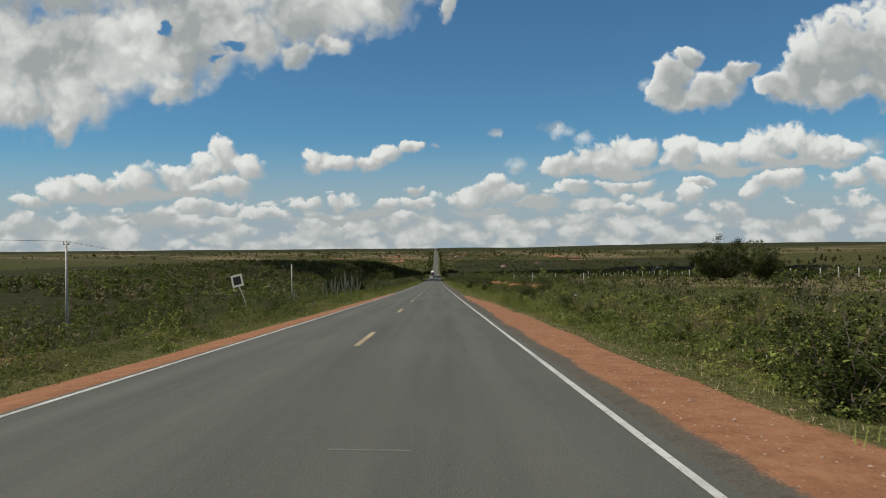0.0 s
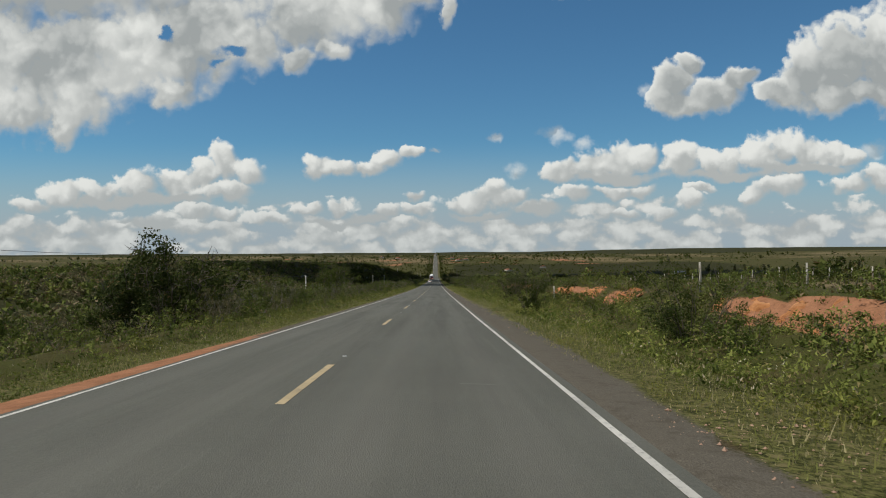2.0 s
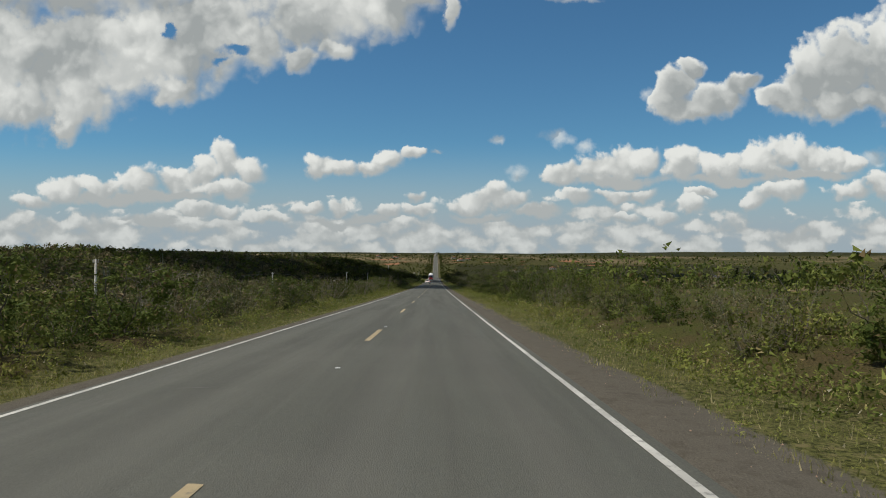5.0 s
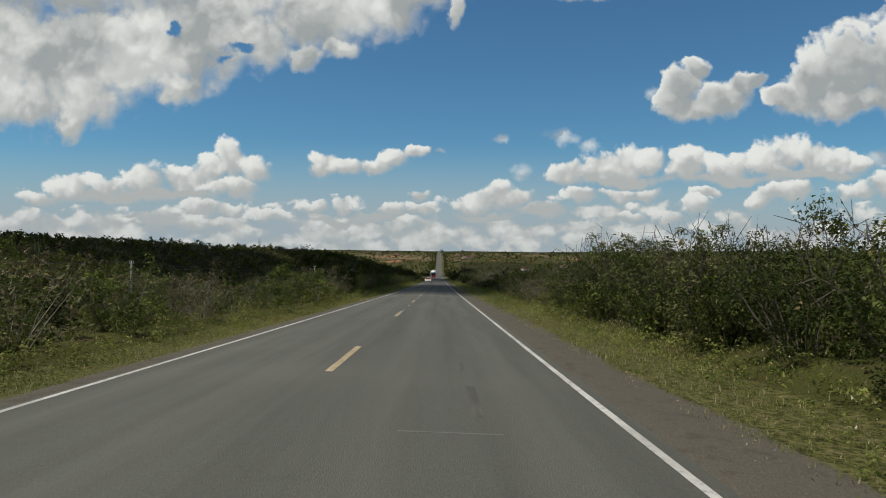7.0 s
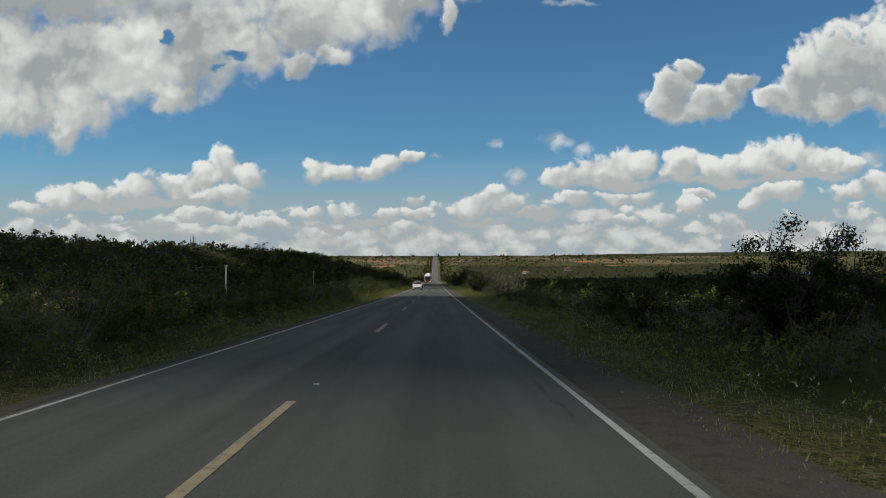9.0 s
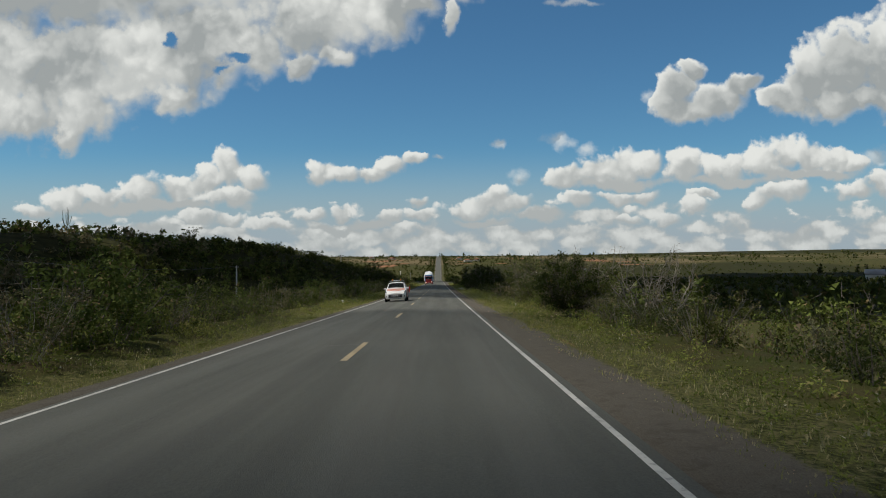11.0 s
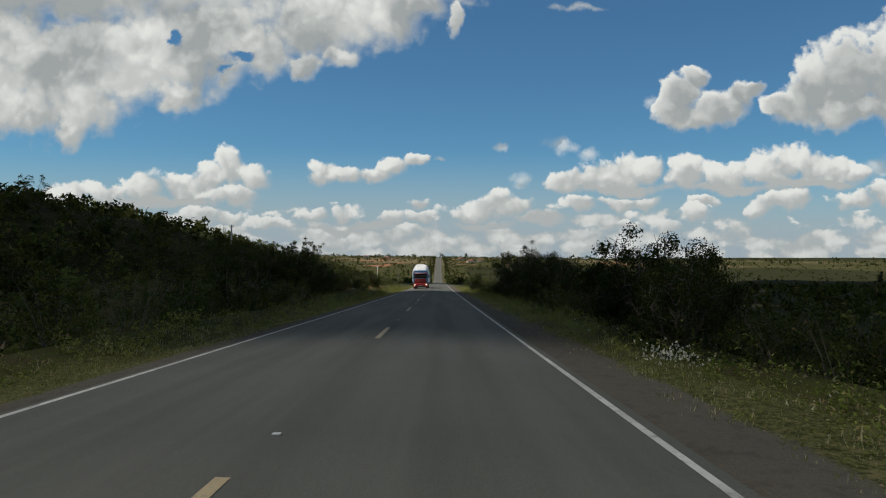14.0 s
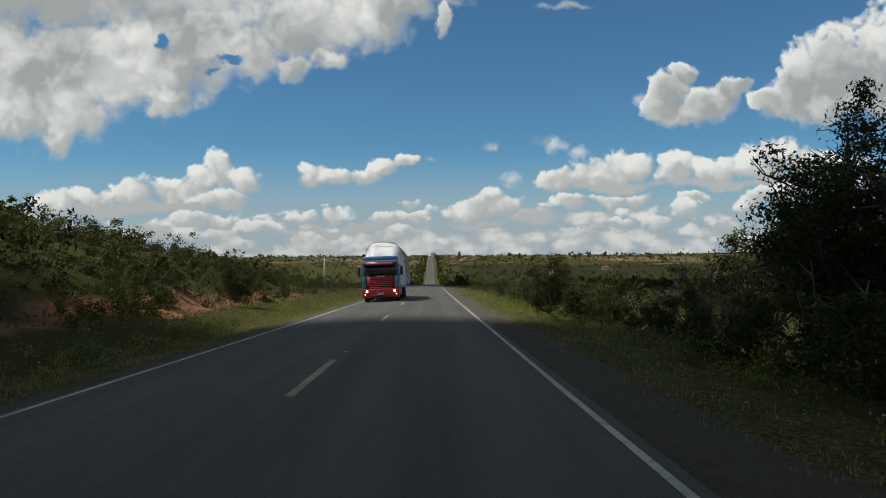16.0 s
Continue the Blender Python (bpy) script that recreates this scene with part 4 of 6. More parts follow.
for side, inner in ((1, 6.7), (-1, 9.3)):
    undergrowth("undergrowth", side, inner, 42, 30000, M_LEAF, .12, .5, "low olive undergrowth between the bushes", 91)
    undergrowth("undergrowth", side, inner, 42, 20000, M_LEAF_GREY, .12, .55, "dry brown undergrowth between the bushes", 93)

# ---------------------------------------------------------------- verge grass
def grass(seed, side, inner, outer, y0, y1, count, tall):
    r = np.random.RandomState(seed)
    y = r.uniform(y0, y1, count)
    x = inner + (outer - inner) * r.uniform(0, 1, count) ** 1.2
    x = side * (x + 0.35 * waves(x, y, 4.0, seed))
    tuft = 0.5 + 0.5 * waves(x, y, 2.2, seed + 1)
    h = tall * np.clip(tuft, .15, 1.2) * r.uniform(.45, 1.25, count) * smoothstep(inner - 0.6, inner + 0.5, np.abs(x))
    lean_a, lean = r.uniform(0, 6.28, count), r.uniform(.05, .6, count)
    turn = r.uniform(0, 6.28, count)
    w = r.uniform(.004, .011, count)
    z = ground_z(x, y) - .02
    a = np.stack((x - w * np.cos(turn), y - w * np.sin(turn), z), -1)
    b = np.stack((x + w * np.cos(turn), y + w * np.sin(turn), z), -1)
    c = np.stack((x + h * lean * np.cos(lean_a), y + h * lean * np.sin(lean_a), z + h), -1)
    return np.stack((a, b, c), 1).reshape(-1, 3)


for name, side, inner, outer, label in (("grass_verge", 1, 2.9, 5.9, "green and straw-coloured grass on the road's verge"),
                                        ("grass_verge", -1, 5.65, 8.0, "low green grass and weeds on the road's verge")):
    v = np.concatenate((grass(31, side, inner, outer, -4, 640, 150000, .15), grass(37, side, inner + .5, outer, -4, 640, 12000, .27), grass(39, side, inner + .8, outer, 55, 180, 2500, .5)))
    if side > 0:
        early = v.reshape(-1, 3, 3)[:, 0, 0] < np.interp(v.reshape(-1, 3, 3)[:, 0, 1], (0, 45, 62, 80), (3.9, 3.8, 3.4, 2.9))
        v = v.reshape(-1, 3, 3)[~early].reshape(-1, 3)
    else:
        early = -v.reshape(-1, 3, 3)[:, 0, 0] < np.interp(v.reshape(-1, 3, 3)[:, 0, 1], (0, 70, 110), (6.5, 6.1, 5.6))
        v = v.reshape(-1, 3, 3)[~early].reshape(-1, 3)
    me = mesh_of(name, v, np.zeros((0, 4)), M_GRASS, tris=np.arange(len(v)).reshape(-1, 3))
    tagged(new(name, me), label, "grass", kind="stuff")

M_STRAW = leaf_material("seed_head", (0.42, 0.38, 0.25), (0.66, 0.62, 0.47), None, 0, 0.2)
for side, inner, outer, count in ((1, 3.3, 6.2, 9000), (-1, 5.8, 8.2, 4000)):
    r = np.random.RandomState(45)
    x, y = side * r.uniform(inner, outer, count), r.uniform(0, 640, count)
    pick = (waves(x, y, 9, 47) > .05) & ((x < 0) | (y > 60) | (x > 4.2))
    x, y = x[pick], y[pick]
    at = np.stack((x, y, ground_z(x, y) + r.uniform(.15, .5, len(x))), -1)
    tagged(new("seed_heads", mesh_of("seed_heads", *leaves(r, at, .045, .5, .8), M_STRAW)), "pale seed heads and small flowers in the verge grass", "grass", kind="stuff")

# ---------------------------------------------------------------- building tools
def part(name, me, parent, label=""):
    """Link a mesh as a part of a thing."""
    ob = new(name, me)
    ob.parent = parent
    return tagged(ob, label)


def box(name, x0, x1, y0, y1, z0, z1, mat, bevel=0.0, segments=2, smooth=True):
    bm = bmesh.new()
    bmesh.ops.create_cube(bm, size=1)
    bmesh.ops.scale(bm, vec=(x1 - x0, y1 - y0, z1 - z0), verts=bm.verts)
    bmesh.ops.translate(bm, vec=((x0 + x1) / 2, (y0 + y1) / 2, (z0 + z1) / 2), verts=bm.verts)
    if bevel:
        bmesh.ops.bevel(bm, geom=bm.edges[:], offset=bevel, segments=segments, affect="EDGES", profile=0.6)
    return finish(name, bm, mat, smooth and bevel > 0)


def finish(name, bm, mat, smooth=False):
    me = bpy.data.meshes.new(name)
    for f in bm.faces:
        f.smooth = smooth
    bm.to_mesh(me)
    bm.free()
    if mat:
        me.materials.append(mat)
    return me


def rod(name, points, radii, mat, sides=8):
    v, q = tube(points, radii, sides)
    n = len(points)
    caps = [list(range(sides))[::-1], list(range((n - 1) * sides, n * sides))]
    me = bpy.data.meshes.new(name)
    me.from_pydata(v.tolist(), [], q.tolist() + caps)
    for f in me.polygons:
        f.use_smooth = len(f.vertices) == 4
    me.materials.append(mat)
    return me


def prism(name, outline, y0, y1, mat, bevel=0.0):
    """A closed outline in x and z, drawn out along y."""
    bm = bmesh.new()
    a = [bm.verts.new((x, y0, z)) for x, z in outline]
    b = [bm.verts.new((x, y1, z)) for x, z in outline]
    bm.faces.new(a)
    bm.faces.new(b[::-1])
    for i in range(len(a)):
        j = (i + 1) % len(a)
        bm.faces.new((a[j], a[i], b[i], b[j]))
    bmesh.ops.recalc_face_normals(bm, faces=bm.faces)
    if bevel:
        bmesh.ops.bevel(bm, geom=bm.edges[:], offset=bevel, segments=2, affect="EDGES")
    return finish(name, bm, mat, bevel > 0)


def ring(name, radius, hole, width, mat, n=28):
    """A wheel part that turns about the x axis."""
    a = np.arange(n) * 2 * math.pi / n
    prof = [(hole, -width * .42), (hole + (radius - hole) * .15, -width * .5), (radius * .965, -width * .47), (radius, -width * .33),
            (radius, width * .33), (radius * .965, width * .47), (hole + (radius - hole) * .15, width * .5), (hole, width * .42)]
    v = np.array([[w, r * math.cos(t), r * math.sin(t)] for t in a for r, w in prof])
    k = len(prof)
    q = [[i * k + j, i * k + (j + 1) % k, ((i + 1) % n) * k + (j + 1) % k, ((i + 1) % n) * k + j] for i in range(n) for j in range(k)]
    return mesh_of(name, v, q, mat, True)


def disc_wheel(name, radius, width, mat, spokes=0, dish=0.3, n=28):
    """The rim of a wheel: a dished disc, with raised spokes where it has them."""
    bm = bmesh.new()
    rings = [(0.0, dish * .2), (.22, dish * .2), (.30, dish * .55), (.80, dish), (.92, dish * .1), (1.0, 0)]
    prev = None
    for f, d in rings[1:]:
        cur = [bm.verts.new((width / 2 - d * width, radius * f * math.cos(t), radius * f * math.sin(t))) for t in np.arange(n) * 2 * math.pi / n]
        if prev:
            for i in range(n):
                bm.faces.new((prev[i], cur[i], cur[(i + 1) % n], prev[(i + 1) % n]))
        else:
            bm.faces.new(cur)
        prev = cur
    for s in range(spokes):
        t = s * 2 * math.pi / spokes
        m = Matrix.Rotation(t, 4, "X") @ Matrix.Translation((width * .5 - dish * width * .35, radius * .55, 0)) @ Matrix.Diagonal((width * .16, radius * .68, radius * .12, 1))
        bmesh.ops.create_cube(bm, size=1, matrix=m)
    bmesh.ops.recalc_face_normals(bm, faces=bm.faces)
    return finish(name, bm, mat, False)


def road_top(x, y):
    return float(road_z(y) + crown_z(x))


M_RUBBER = paint("tyre_rubber", (0.022, 0.022, 0.022), 0.85, 0, 0.25, 20)
M_STEEL = paint("dull_steel", (0.32, 0.32, 0.33), 0.45, 0.8, 0.2, 15)
M_DARK = paint("black_plastic", (0.022, 0.022, 0.024), 0.55, 0, 0.2, 12)
M_CAR_WHITE = paint("white_car_paint", (0.78, 0.78, 0.77), 0.3, 0, 0.04, 3, 0.6)
M_ORANGE = paint("orange_film", (0.72, 0.17, 0.05), 0.45, 0, 0.1, 5)
M_RED_CLOTH = paint("red_cloth", (0.50, 0.035, 0.03), 0.85, 0, 0.2, 10)
M_TRUCK_RED = paint("red_truck_paint", (0.30, 0.014, 0.014), 0.35, 0, 0.12, 3, 0.4)
M_TRUCK_BLUE = paint("blue_truck_paint", (0.045, 0.150, 0.300), 0.35, 0, 0.12, 3, 0.4)
M_TARP = paint("white_tarpaulin", (0.76, 0.77, 0.78), 0.55, 0, 0.12, 1.2)
M_CHROME = paint("bright_metal", (0.6, 0.6, 0.6), 0.2, 1.0, 0.08, 10)
M_PLATE = paint("plate_grey", (0.55, 0.56, 0.56), 0.5, 0, 0.06, 10)
M_INK = paint("dark_lettering", (0.05, 0.05, 0.055), 0.6)
M_POST = paint("whitewashed_concrete", (0.58, 0.56, 0.51), 0.85, 0, 0.25, 4)
M_WOOD = paint("grey_weathered_wood", (0.46, 0.43, 0.37), 0.9, 0, 0.35, 8)
M_WIRE = paint("dark_wire", (0.10, 0.10, 0.10), 0.6, 0.5)
M_WALL = paint("whitewashed_wall", (0.70, 0.68, 0.62), 0.85, 0, 0.1, 2)
M_TILE = paint("clay_roof_tile", (0.34, 0.15, 0.09), 0.85, 0, 0.3, 5)
M_CACTUS = paint("grey_green_cactus", (0.19, 0.21, 0.145), 0.75, 0, 0.3, 6)
M_BLOSSOM = leaf_material("white_blossom", (0.55, 0.53, 0.42), (0.75, 0.72, 0.60), None, 0, 0.3)
M_CLOUD = paint("white_cloud", (0.85, 0.85, 0.85), 1.0, 0, 0.02, .01)
M_PEBBLE = paint("pale_red_stone", (0.42, 0.27, 0.19), 0.9, 0, 0.35, 14)
M_LITTER = paint("white_plastic_litter", (0.75, 0.76, 0.77), 0.4, 0, 0.05)


def skid_material():
    m, nt, b = material("rubber_on_asphalt", 0.85)
    b.inputs["Specular IOR Level"].default_value = 0.2
    pos = add(nt, "ShaderNodeTexCoord").outputs["Object"]
    f = noise_of(nt, 3.0, 7.0, 0.75, pos, (3.0, 0.35, 1.0))
    c = blend(nt, step(nt, f, 0.40, 0.62), (0.078, 0.077, 0.068), (0.128, 0.126, 0.106))
    nt.links.new(c, b.inputs["Base Color"])
    return m


M_SKID = skid_material()


def chalk_material():
    m, nt, b = material("pale_scuff", 0.85)
    pos = add(nt, "ShaderNodeTexCoord").outputs["Object"]
    f = noise_of(nt, 6.0, 8.0, 0.75, pos)
    c = blend(nt, step(nt, f, 0.42, 0.66), (0.155, 0.150, 0.135), (0.105, 0.103, 0.092))
    nt.links.new(c, b.inputs["Base Color"])
    return m


M_SCUFF = chalk_material()


def glass_material():
    m, nt, b = material("tinted_glass", 0.06)
    b.inputs["Base Color"].default_value = (0.018, 0.022, 0.026, 1)
    b.inputs["Specular IOR Level"].default_value = 0.8
    grime = step(nt, noise_of(nt, 5.0, 6.0), 0.3, 0.8, 0.04, 0.18)
    nt.links.new(grime, b.inputs["Roughness"])
    return m


def lamp_material(name, rgb, strength):
    m, nt, b = material(name, 0.2)
    b.inputs["Base Color"].default_value = (*rgb, 1)
    b.inputs["Emission Color"].default_value = (*rgb, 1)
    b.inputs["Emission Strength"].default_value = strength
    return m


M_GLASS = glass_material()
M_HEADLIGHT = lamp_material("lit_headlamp", (1.0, 0.86, 0.62), 2.2)
M_LAMP_OFF = paint("clear_lamp", (0.30, 0.31, 0.32), 0.12, 0.6, 0.15, 12, 0.5)
M_AMBER = paint("amber_beacon", (0.85, 0.28, 0.03), 0.25, 0, 0.1, 10, 0.4)

# ---------------------------------------------------------------- marks on the road
for y0, length, x0, wide in ((14.0, 1.6, 0.62, .05), (17.5, 2.4, 0.55, .06), (252.0, 2.2, 0.42, .10), (255.5, 1.6, 0.36, .08), 
                             (428.0, 62.0, 0.05, .14), (436.0, 40.0, -0.42, .09), (478.0, 14.0, 0.50, .12), (322.0, 3.4, 1.55, .12)):
    tagged(new("skid_mark", strip("skid_mark", (x0 - wide / 2, x0 + wide / 2), np.linspace(y0, y0 + length, max(4, int(length * 2))), 0.004, M_SKID, 0.015, int(y0))),
           "dark tyre rubber mark on the asphalt", "road mark", "skid marks", "structure")
rng = np.random.RandomState(61)
for k in range(70):
    y0 = 4 + k * 8.6 + rng.uniform(-3, 3)
    xa = rng.choice((-3.6, -2.6, -0.6, 0.4, 1.0, 2.3)) + rng.uniform(-.3, .3)
    xb = min(xa + rng.uniform(.3, 1.0), ROAD_RIGHT - .02)
    if xb - xa < .1:
        continue
    tagged(new("pale_scuff", strip("pale_scuff", np.linspace(xa, xb, 5), (y0, y0 + rng.uniform(.03, .07)), 0.003, M_SCUFF)), "pale scrape across the asphalt", "road mark", "scuffs", "structure")
stud = box("road_stud", -.04, .04, -.035, .035, -.004, .014, M_PLATE, .008)
for y0 in DASH_Y[4:42]:
    for gap in (5.4, 8.0, 10.6):
        if rng.uniform() < .3:
            ob = new("road_stud", stud)
            ob.location = (CENTRE + .05, y0 + gap, road_top(CENTRE + .05, y0 + gap))
            tagged(ob, "small pale road stud beside the centre line", "road stud", "road studs")

# ---------------------------------------------------------------- stones and litter
def stones(count, xa, xb, y0, y1, seed, big):
    r = np.random.RandomState(seed)
    base = np.array([[1, 0, 0], [0, 1, 0], [-1, 0, 0], [0, -1, 0], [0, 0, .8], [0, 0, -.6]], float)
    faces = np.array([[0, 1, 4], [1, 2, 4], [2, 3, 4], [3, 0, 4], [1, 0, 5], [2, 1, 5], [3, 2, 5], [0, 3, 5]])
    x, y = r.uniform(xa, xb, count), r.uniform(y0, y1, count)
    s = big * r.exponential(.45, count).clip(.15, 2.2)
    v = base[None] * r.uniform(.6, 1.3, (count, 6, 3)) * s[:, None, None]
    v = v + np.stack((x, y, ground_z(x, y) + s * .25), -1)[:, None]
    f = faces[None] + (np.arange(count) * 6)[:, None, None]
    return mesh_of("shoulder_stones", v.reshape(-1, 3), np.zeros((0, 4)), M_PEBBLE, tris=f.reshape(-1, 3))


for xa, xb, y0, y1, count, big in ((2.6, 4.4, 0, 80, 6500, .016), (-6.4, -5.1, 0, 80, 500, .022), (2.6, 3.5, 95, 620, 1500, .013)):
    tagged(new("shoulder_stones", stones(count, xa, xb, y0, y1, int(y0 + count), big)), "loose reddish stones on the road shoulder", "stones", kind="stuff")


def litter(x, y, size, seed):
    bm = bmesh.new()
    bmesh.ops.create_icosphere(bm, subdivisions=2, radius=size)
    r = random.Random(seed)
    for v in bm.verts:
        v.co *= r.uniform(.65, 1.2)
        v.co.z *= .8
    ob = new("plastic_bag", finish("plastic_bag", bm, M_LITTER, True))
    ob.location = (x, y, float(ground_z(x, y)) + size * .5)
    return tagged(ob, "crumpled white plastic bag in the verge grass", "litter", "roadside litter")


for n, (x, y, s) in enumerate(((5.9, 308.8, .09), (9.2, 47, .12), (6.0, 441, .07), (6.9, 438, .06), (-8.2, 447, .12), (-10.5, 268, .1), (5.3, 520, .06))):
    litter(x, y, s, n)

# ---------------------------------------------------------------- eroded earth cuttings
def cutting_material():
    m, nt, b = material("orange_cut_earth", 0.95)
    pos = add(nt, "ShaderNodeTexCoord").outputs["Object"]
    layer = noise_of(nt, 1.0, 6.0, 0.65, pos, (.7, .7, 5.0))
    rill = noise_of(nt, 1.0, 7.0, 0.7, pos, (2.0, 3.2, .8))
    c = blend(nt, step(nt, rill, 0.3, 0.7), (0.27, 0.100, 0.032), (0.50, 0.220, 0.078))
    c = blend(nt, num(nt, "MULTIPLY", step(nt, layer, 0.5, 0.68), 0.5), c, (0.52, 0.31, 0.17))
    c = blend(nt, num(nt, "MULTIPLY", step(nt, layer, 0.42, 0.30), 0.6), c, (0.24, 0.085, 0.035))
    nt.links.new(c, b.inputs["Base Color"])
    bump(nt, b, num(nt, "ADD", num(nt, "ADD", rill, layer), noise_of(nt, 6.0, 6.0, 0.7, pos)), 0.8, 0.10)
    return m


M_CUTTING = cutting_material()
for k, (y0, y1) in enumerate(((70, 78), (80.5, 95), (106, 111), (115, 130), (142, 172))):
    xs, ys = np.arange(8.6, 12.01, .14), np.arange(y0 - 1, y1 + 1, .16)
    gx, gy = np.meshgrid(xs, ys)
    base = ground_z(gx, gy)
    face = smoothstep(8.8, 9.5, gx) * smoothstep(11.8, 10.9, gx) * smoothstep(y0 - 1, y0 + .8, gy) * smoothstep(y1 + 1, y1 - .8, gy)
    rill = np.abs(waves(gx * .25, gy, 1.5, 51 + k)) * .22 + np.abs(waves(gx, gy, .9, 61)) * .10
    lump = .16 * waves(gx, gy, 2.2, 71 + k)
    gz = base - .14 + face * (.12 - rill + lump + .10 * waves(gx, gy, .8, 91))
    gx = gx - face * (.25 * waves(0 * gx, gy, 2.4, 81 + k) + .12 * waves(gz * 3, gy, 1.1, 83))
    i = np.arange(gx.size).reshape(gx.shape)
    quads = np.stack((i[:-1, :-1], i[:-1, 1:], i[1:, 1:], i[1:, :-1]), -1)
    tagged(new("earth_cutting", mesh_of("earth_cutting", np.stack((gx, gy, gz), -1), quads, M_CUTTING, True)), "eroded bank of bare orange earth", "earth bank", "earth cuttings", "structure")

# ---------------------------------------------------------------- posts, wires, fence, sign
def utility_pole(x, y, tall, top_r=.085):
    z = float(ground_z(x, y))
    ob = new("utility_pole")
    ob.location = (x, y, z)
    part("shaft", rod("shaft", [(0, 0, -.3), (0, 0, tall * .5), (0, 0, tall)], (.15, .12, top_r), M_POST, 10), ob)
    part("crossarm", box("crossarm", -.28, .28, -.05, .05, tall - .35, tall - .25, M_WOOD, .01), ob, "weathered wooden crossarm")
    for dx in (-.22, .22):
        part("insulator", rod("insulator", [(dx, 0, tall - .25), (dx, 0, tall - .15), (dx, 0, tall - .05)], (.03, .045, .02), M_PLATE, 8), ob, "pale insulator")
    return tagged(ob, "whitewashed utility pole standing in the scrub", "utility pole", "utility poles")


POLES = ((-30.5, -30, 8.0), (-30.5, 59, 8.2), (-30.5, 150, 8.0), (-30.5, 238, 6.4), (-34.5, 324, 4.7), (-31, 420, 6.8), (-31, 495, 7.3), (-28, 589, 3.2), (-15.5, 670, 4.4), (-14.5, 745, 4.4))
tops = []
for x, y, tall in POLES:
    utility_pole(x, y, tall)
    tops.append((x, y, float(ground_z(x, y)) + tall - .05))
for dx in (-.22, .22):
    for (xa, ya, za), (xb, yb, zb) in zip(tops[:6], tops[1:7]):
        f = np.linspace(0, 1, 9)
        pts = np.stack((xa + dx + (xb - xa) * f, ya + (yb - ya) * f, za + (zb - za) * f - 1.1 * 4 * f * (1 - f)), -1)
        tagged(new("overhead_wire", rod("overhead_wire", pts, np.full(9, .008), M_WIRE, 4)), "thin dark wire strung between utility poles", "wire", "overhead wires")

fence = tagged(new("wire_fence"), "grey wooden post and wire fence across the dry field", "fence")
rng = np.random.RandomState(71)
post = rod("post", [(0, 0, -.3), (0.01, 0, .7), (0, 0, 1.45)], (.085, .08, .065), M_WOOD, 6)
row = []
for k in range(58):
    y = 40 + k * 3.6
    x = 44 + 1.5 * math.sin(y / 40) + rng.uniform(-.2, .2)
    ob = new("post", post)
    ob.parent = fence
    ob.matrix_local = pose(x, y, float(ground_z(x, y)), rng.uniform(-4, 4), rng.uniform(-4, 4), rng.uniform(0, 360)) @ Matrix.Diagonal((1, 1, rng.uniform(.85, 1.2), 1))
    row.append((x, y, float(ground_z(x, y))))
for h in (.45, .85, 1.25):
    part("wire", rod("wire", [(x, y, z + h) for x, y, z in row], np.full(len(row), .006), M_WIRE, 3), fence)
# a few old posts nearer the road
for x, y, h in ((10.6, 78, .9), (11.0, 100, .8), (21.5, 100, 1.0), (17.5, 104, .8), (8.0, 118, .8), (12.5, 60, .9)):
    ob = new("old_post", post)
    ob.matrix_world = pose(x, y, float(ground_z(x, y)), 3, -4, 20) @ Matrix.Diagonal((.7, .7, h, 1))
    tagged(ob, "leaning grey wooden post among the bushes", "post", "old posts")


def road_sign(x, y):
    """A bent roadside frame: only the white border of its square plate is left."""
    z = float(ground_z(x, y))
    ob = new("road_sign")
    ob.matrix_world = pose(x, y, z, 0, 0, -12)
    part("pole", rod("pole", [(0, 0, -.2), (-.18, 0, .75), (-.42, 0, 1.35), (-.55, 0, 1.55)], (.035, .035, .032, .03), M_WOOD, 8), ob, "bent grey metal pole")
    m = pose(-.62, -.03, 1.86, 0, -13, 0) @ Matrix.Scale(.8, 4)
    bm = bmesh.new()
    for cx, cz, w, h in ((0, .33, .80, .13), (0, -.33, .80, .13), (-.335, 0, .13, .53), (.335, 0, .13, .53)):
        bmesh.ops.create_cube(bm, size=1, matrix=m @ Matrix.Translation((cx, 0, cz)) @ Matrix.Diagonal((w, .015, h, 1)))
    part("border", finish("border", bm, M_WALL), ob, "white painted square border")
    bm = bmesh.new()
    bmesh.ops.create_cube(bm, size=1, matrix=m @ Matrix.Translation((0, .012, 0)) @ Matrix.Diagonal((.54, .008, .53, 1)))
    part("plate", finish("plate", bm, M_DARK), ob, "dark weathered sign plate")
    return tagged(ob, "leaning square sign with a white border on a bent pole", "road sign")


road_sign(-9.7, 37.0)


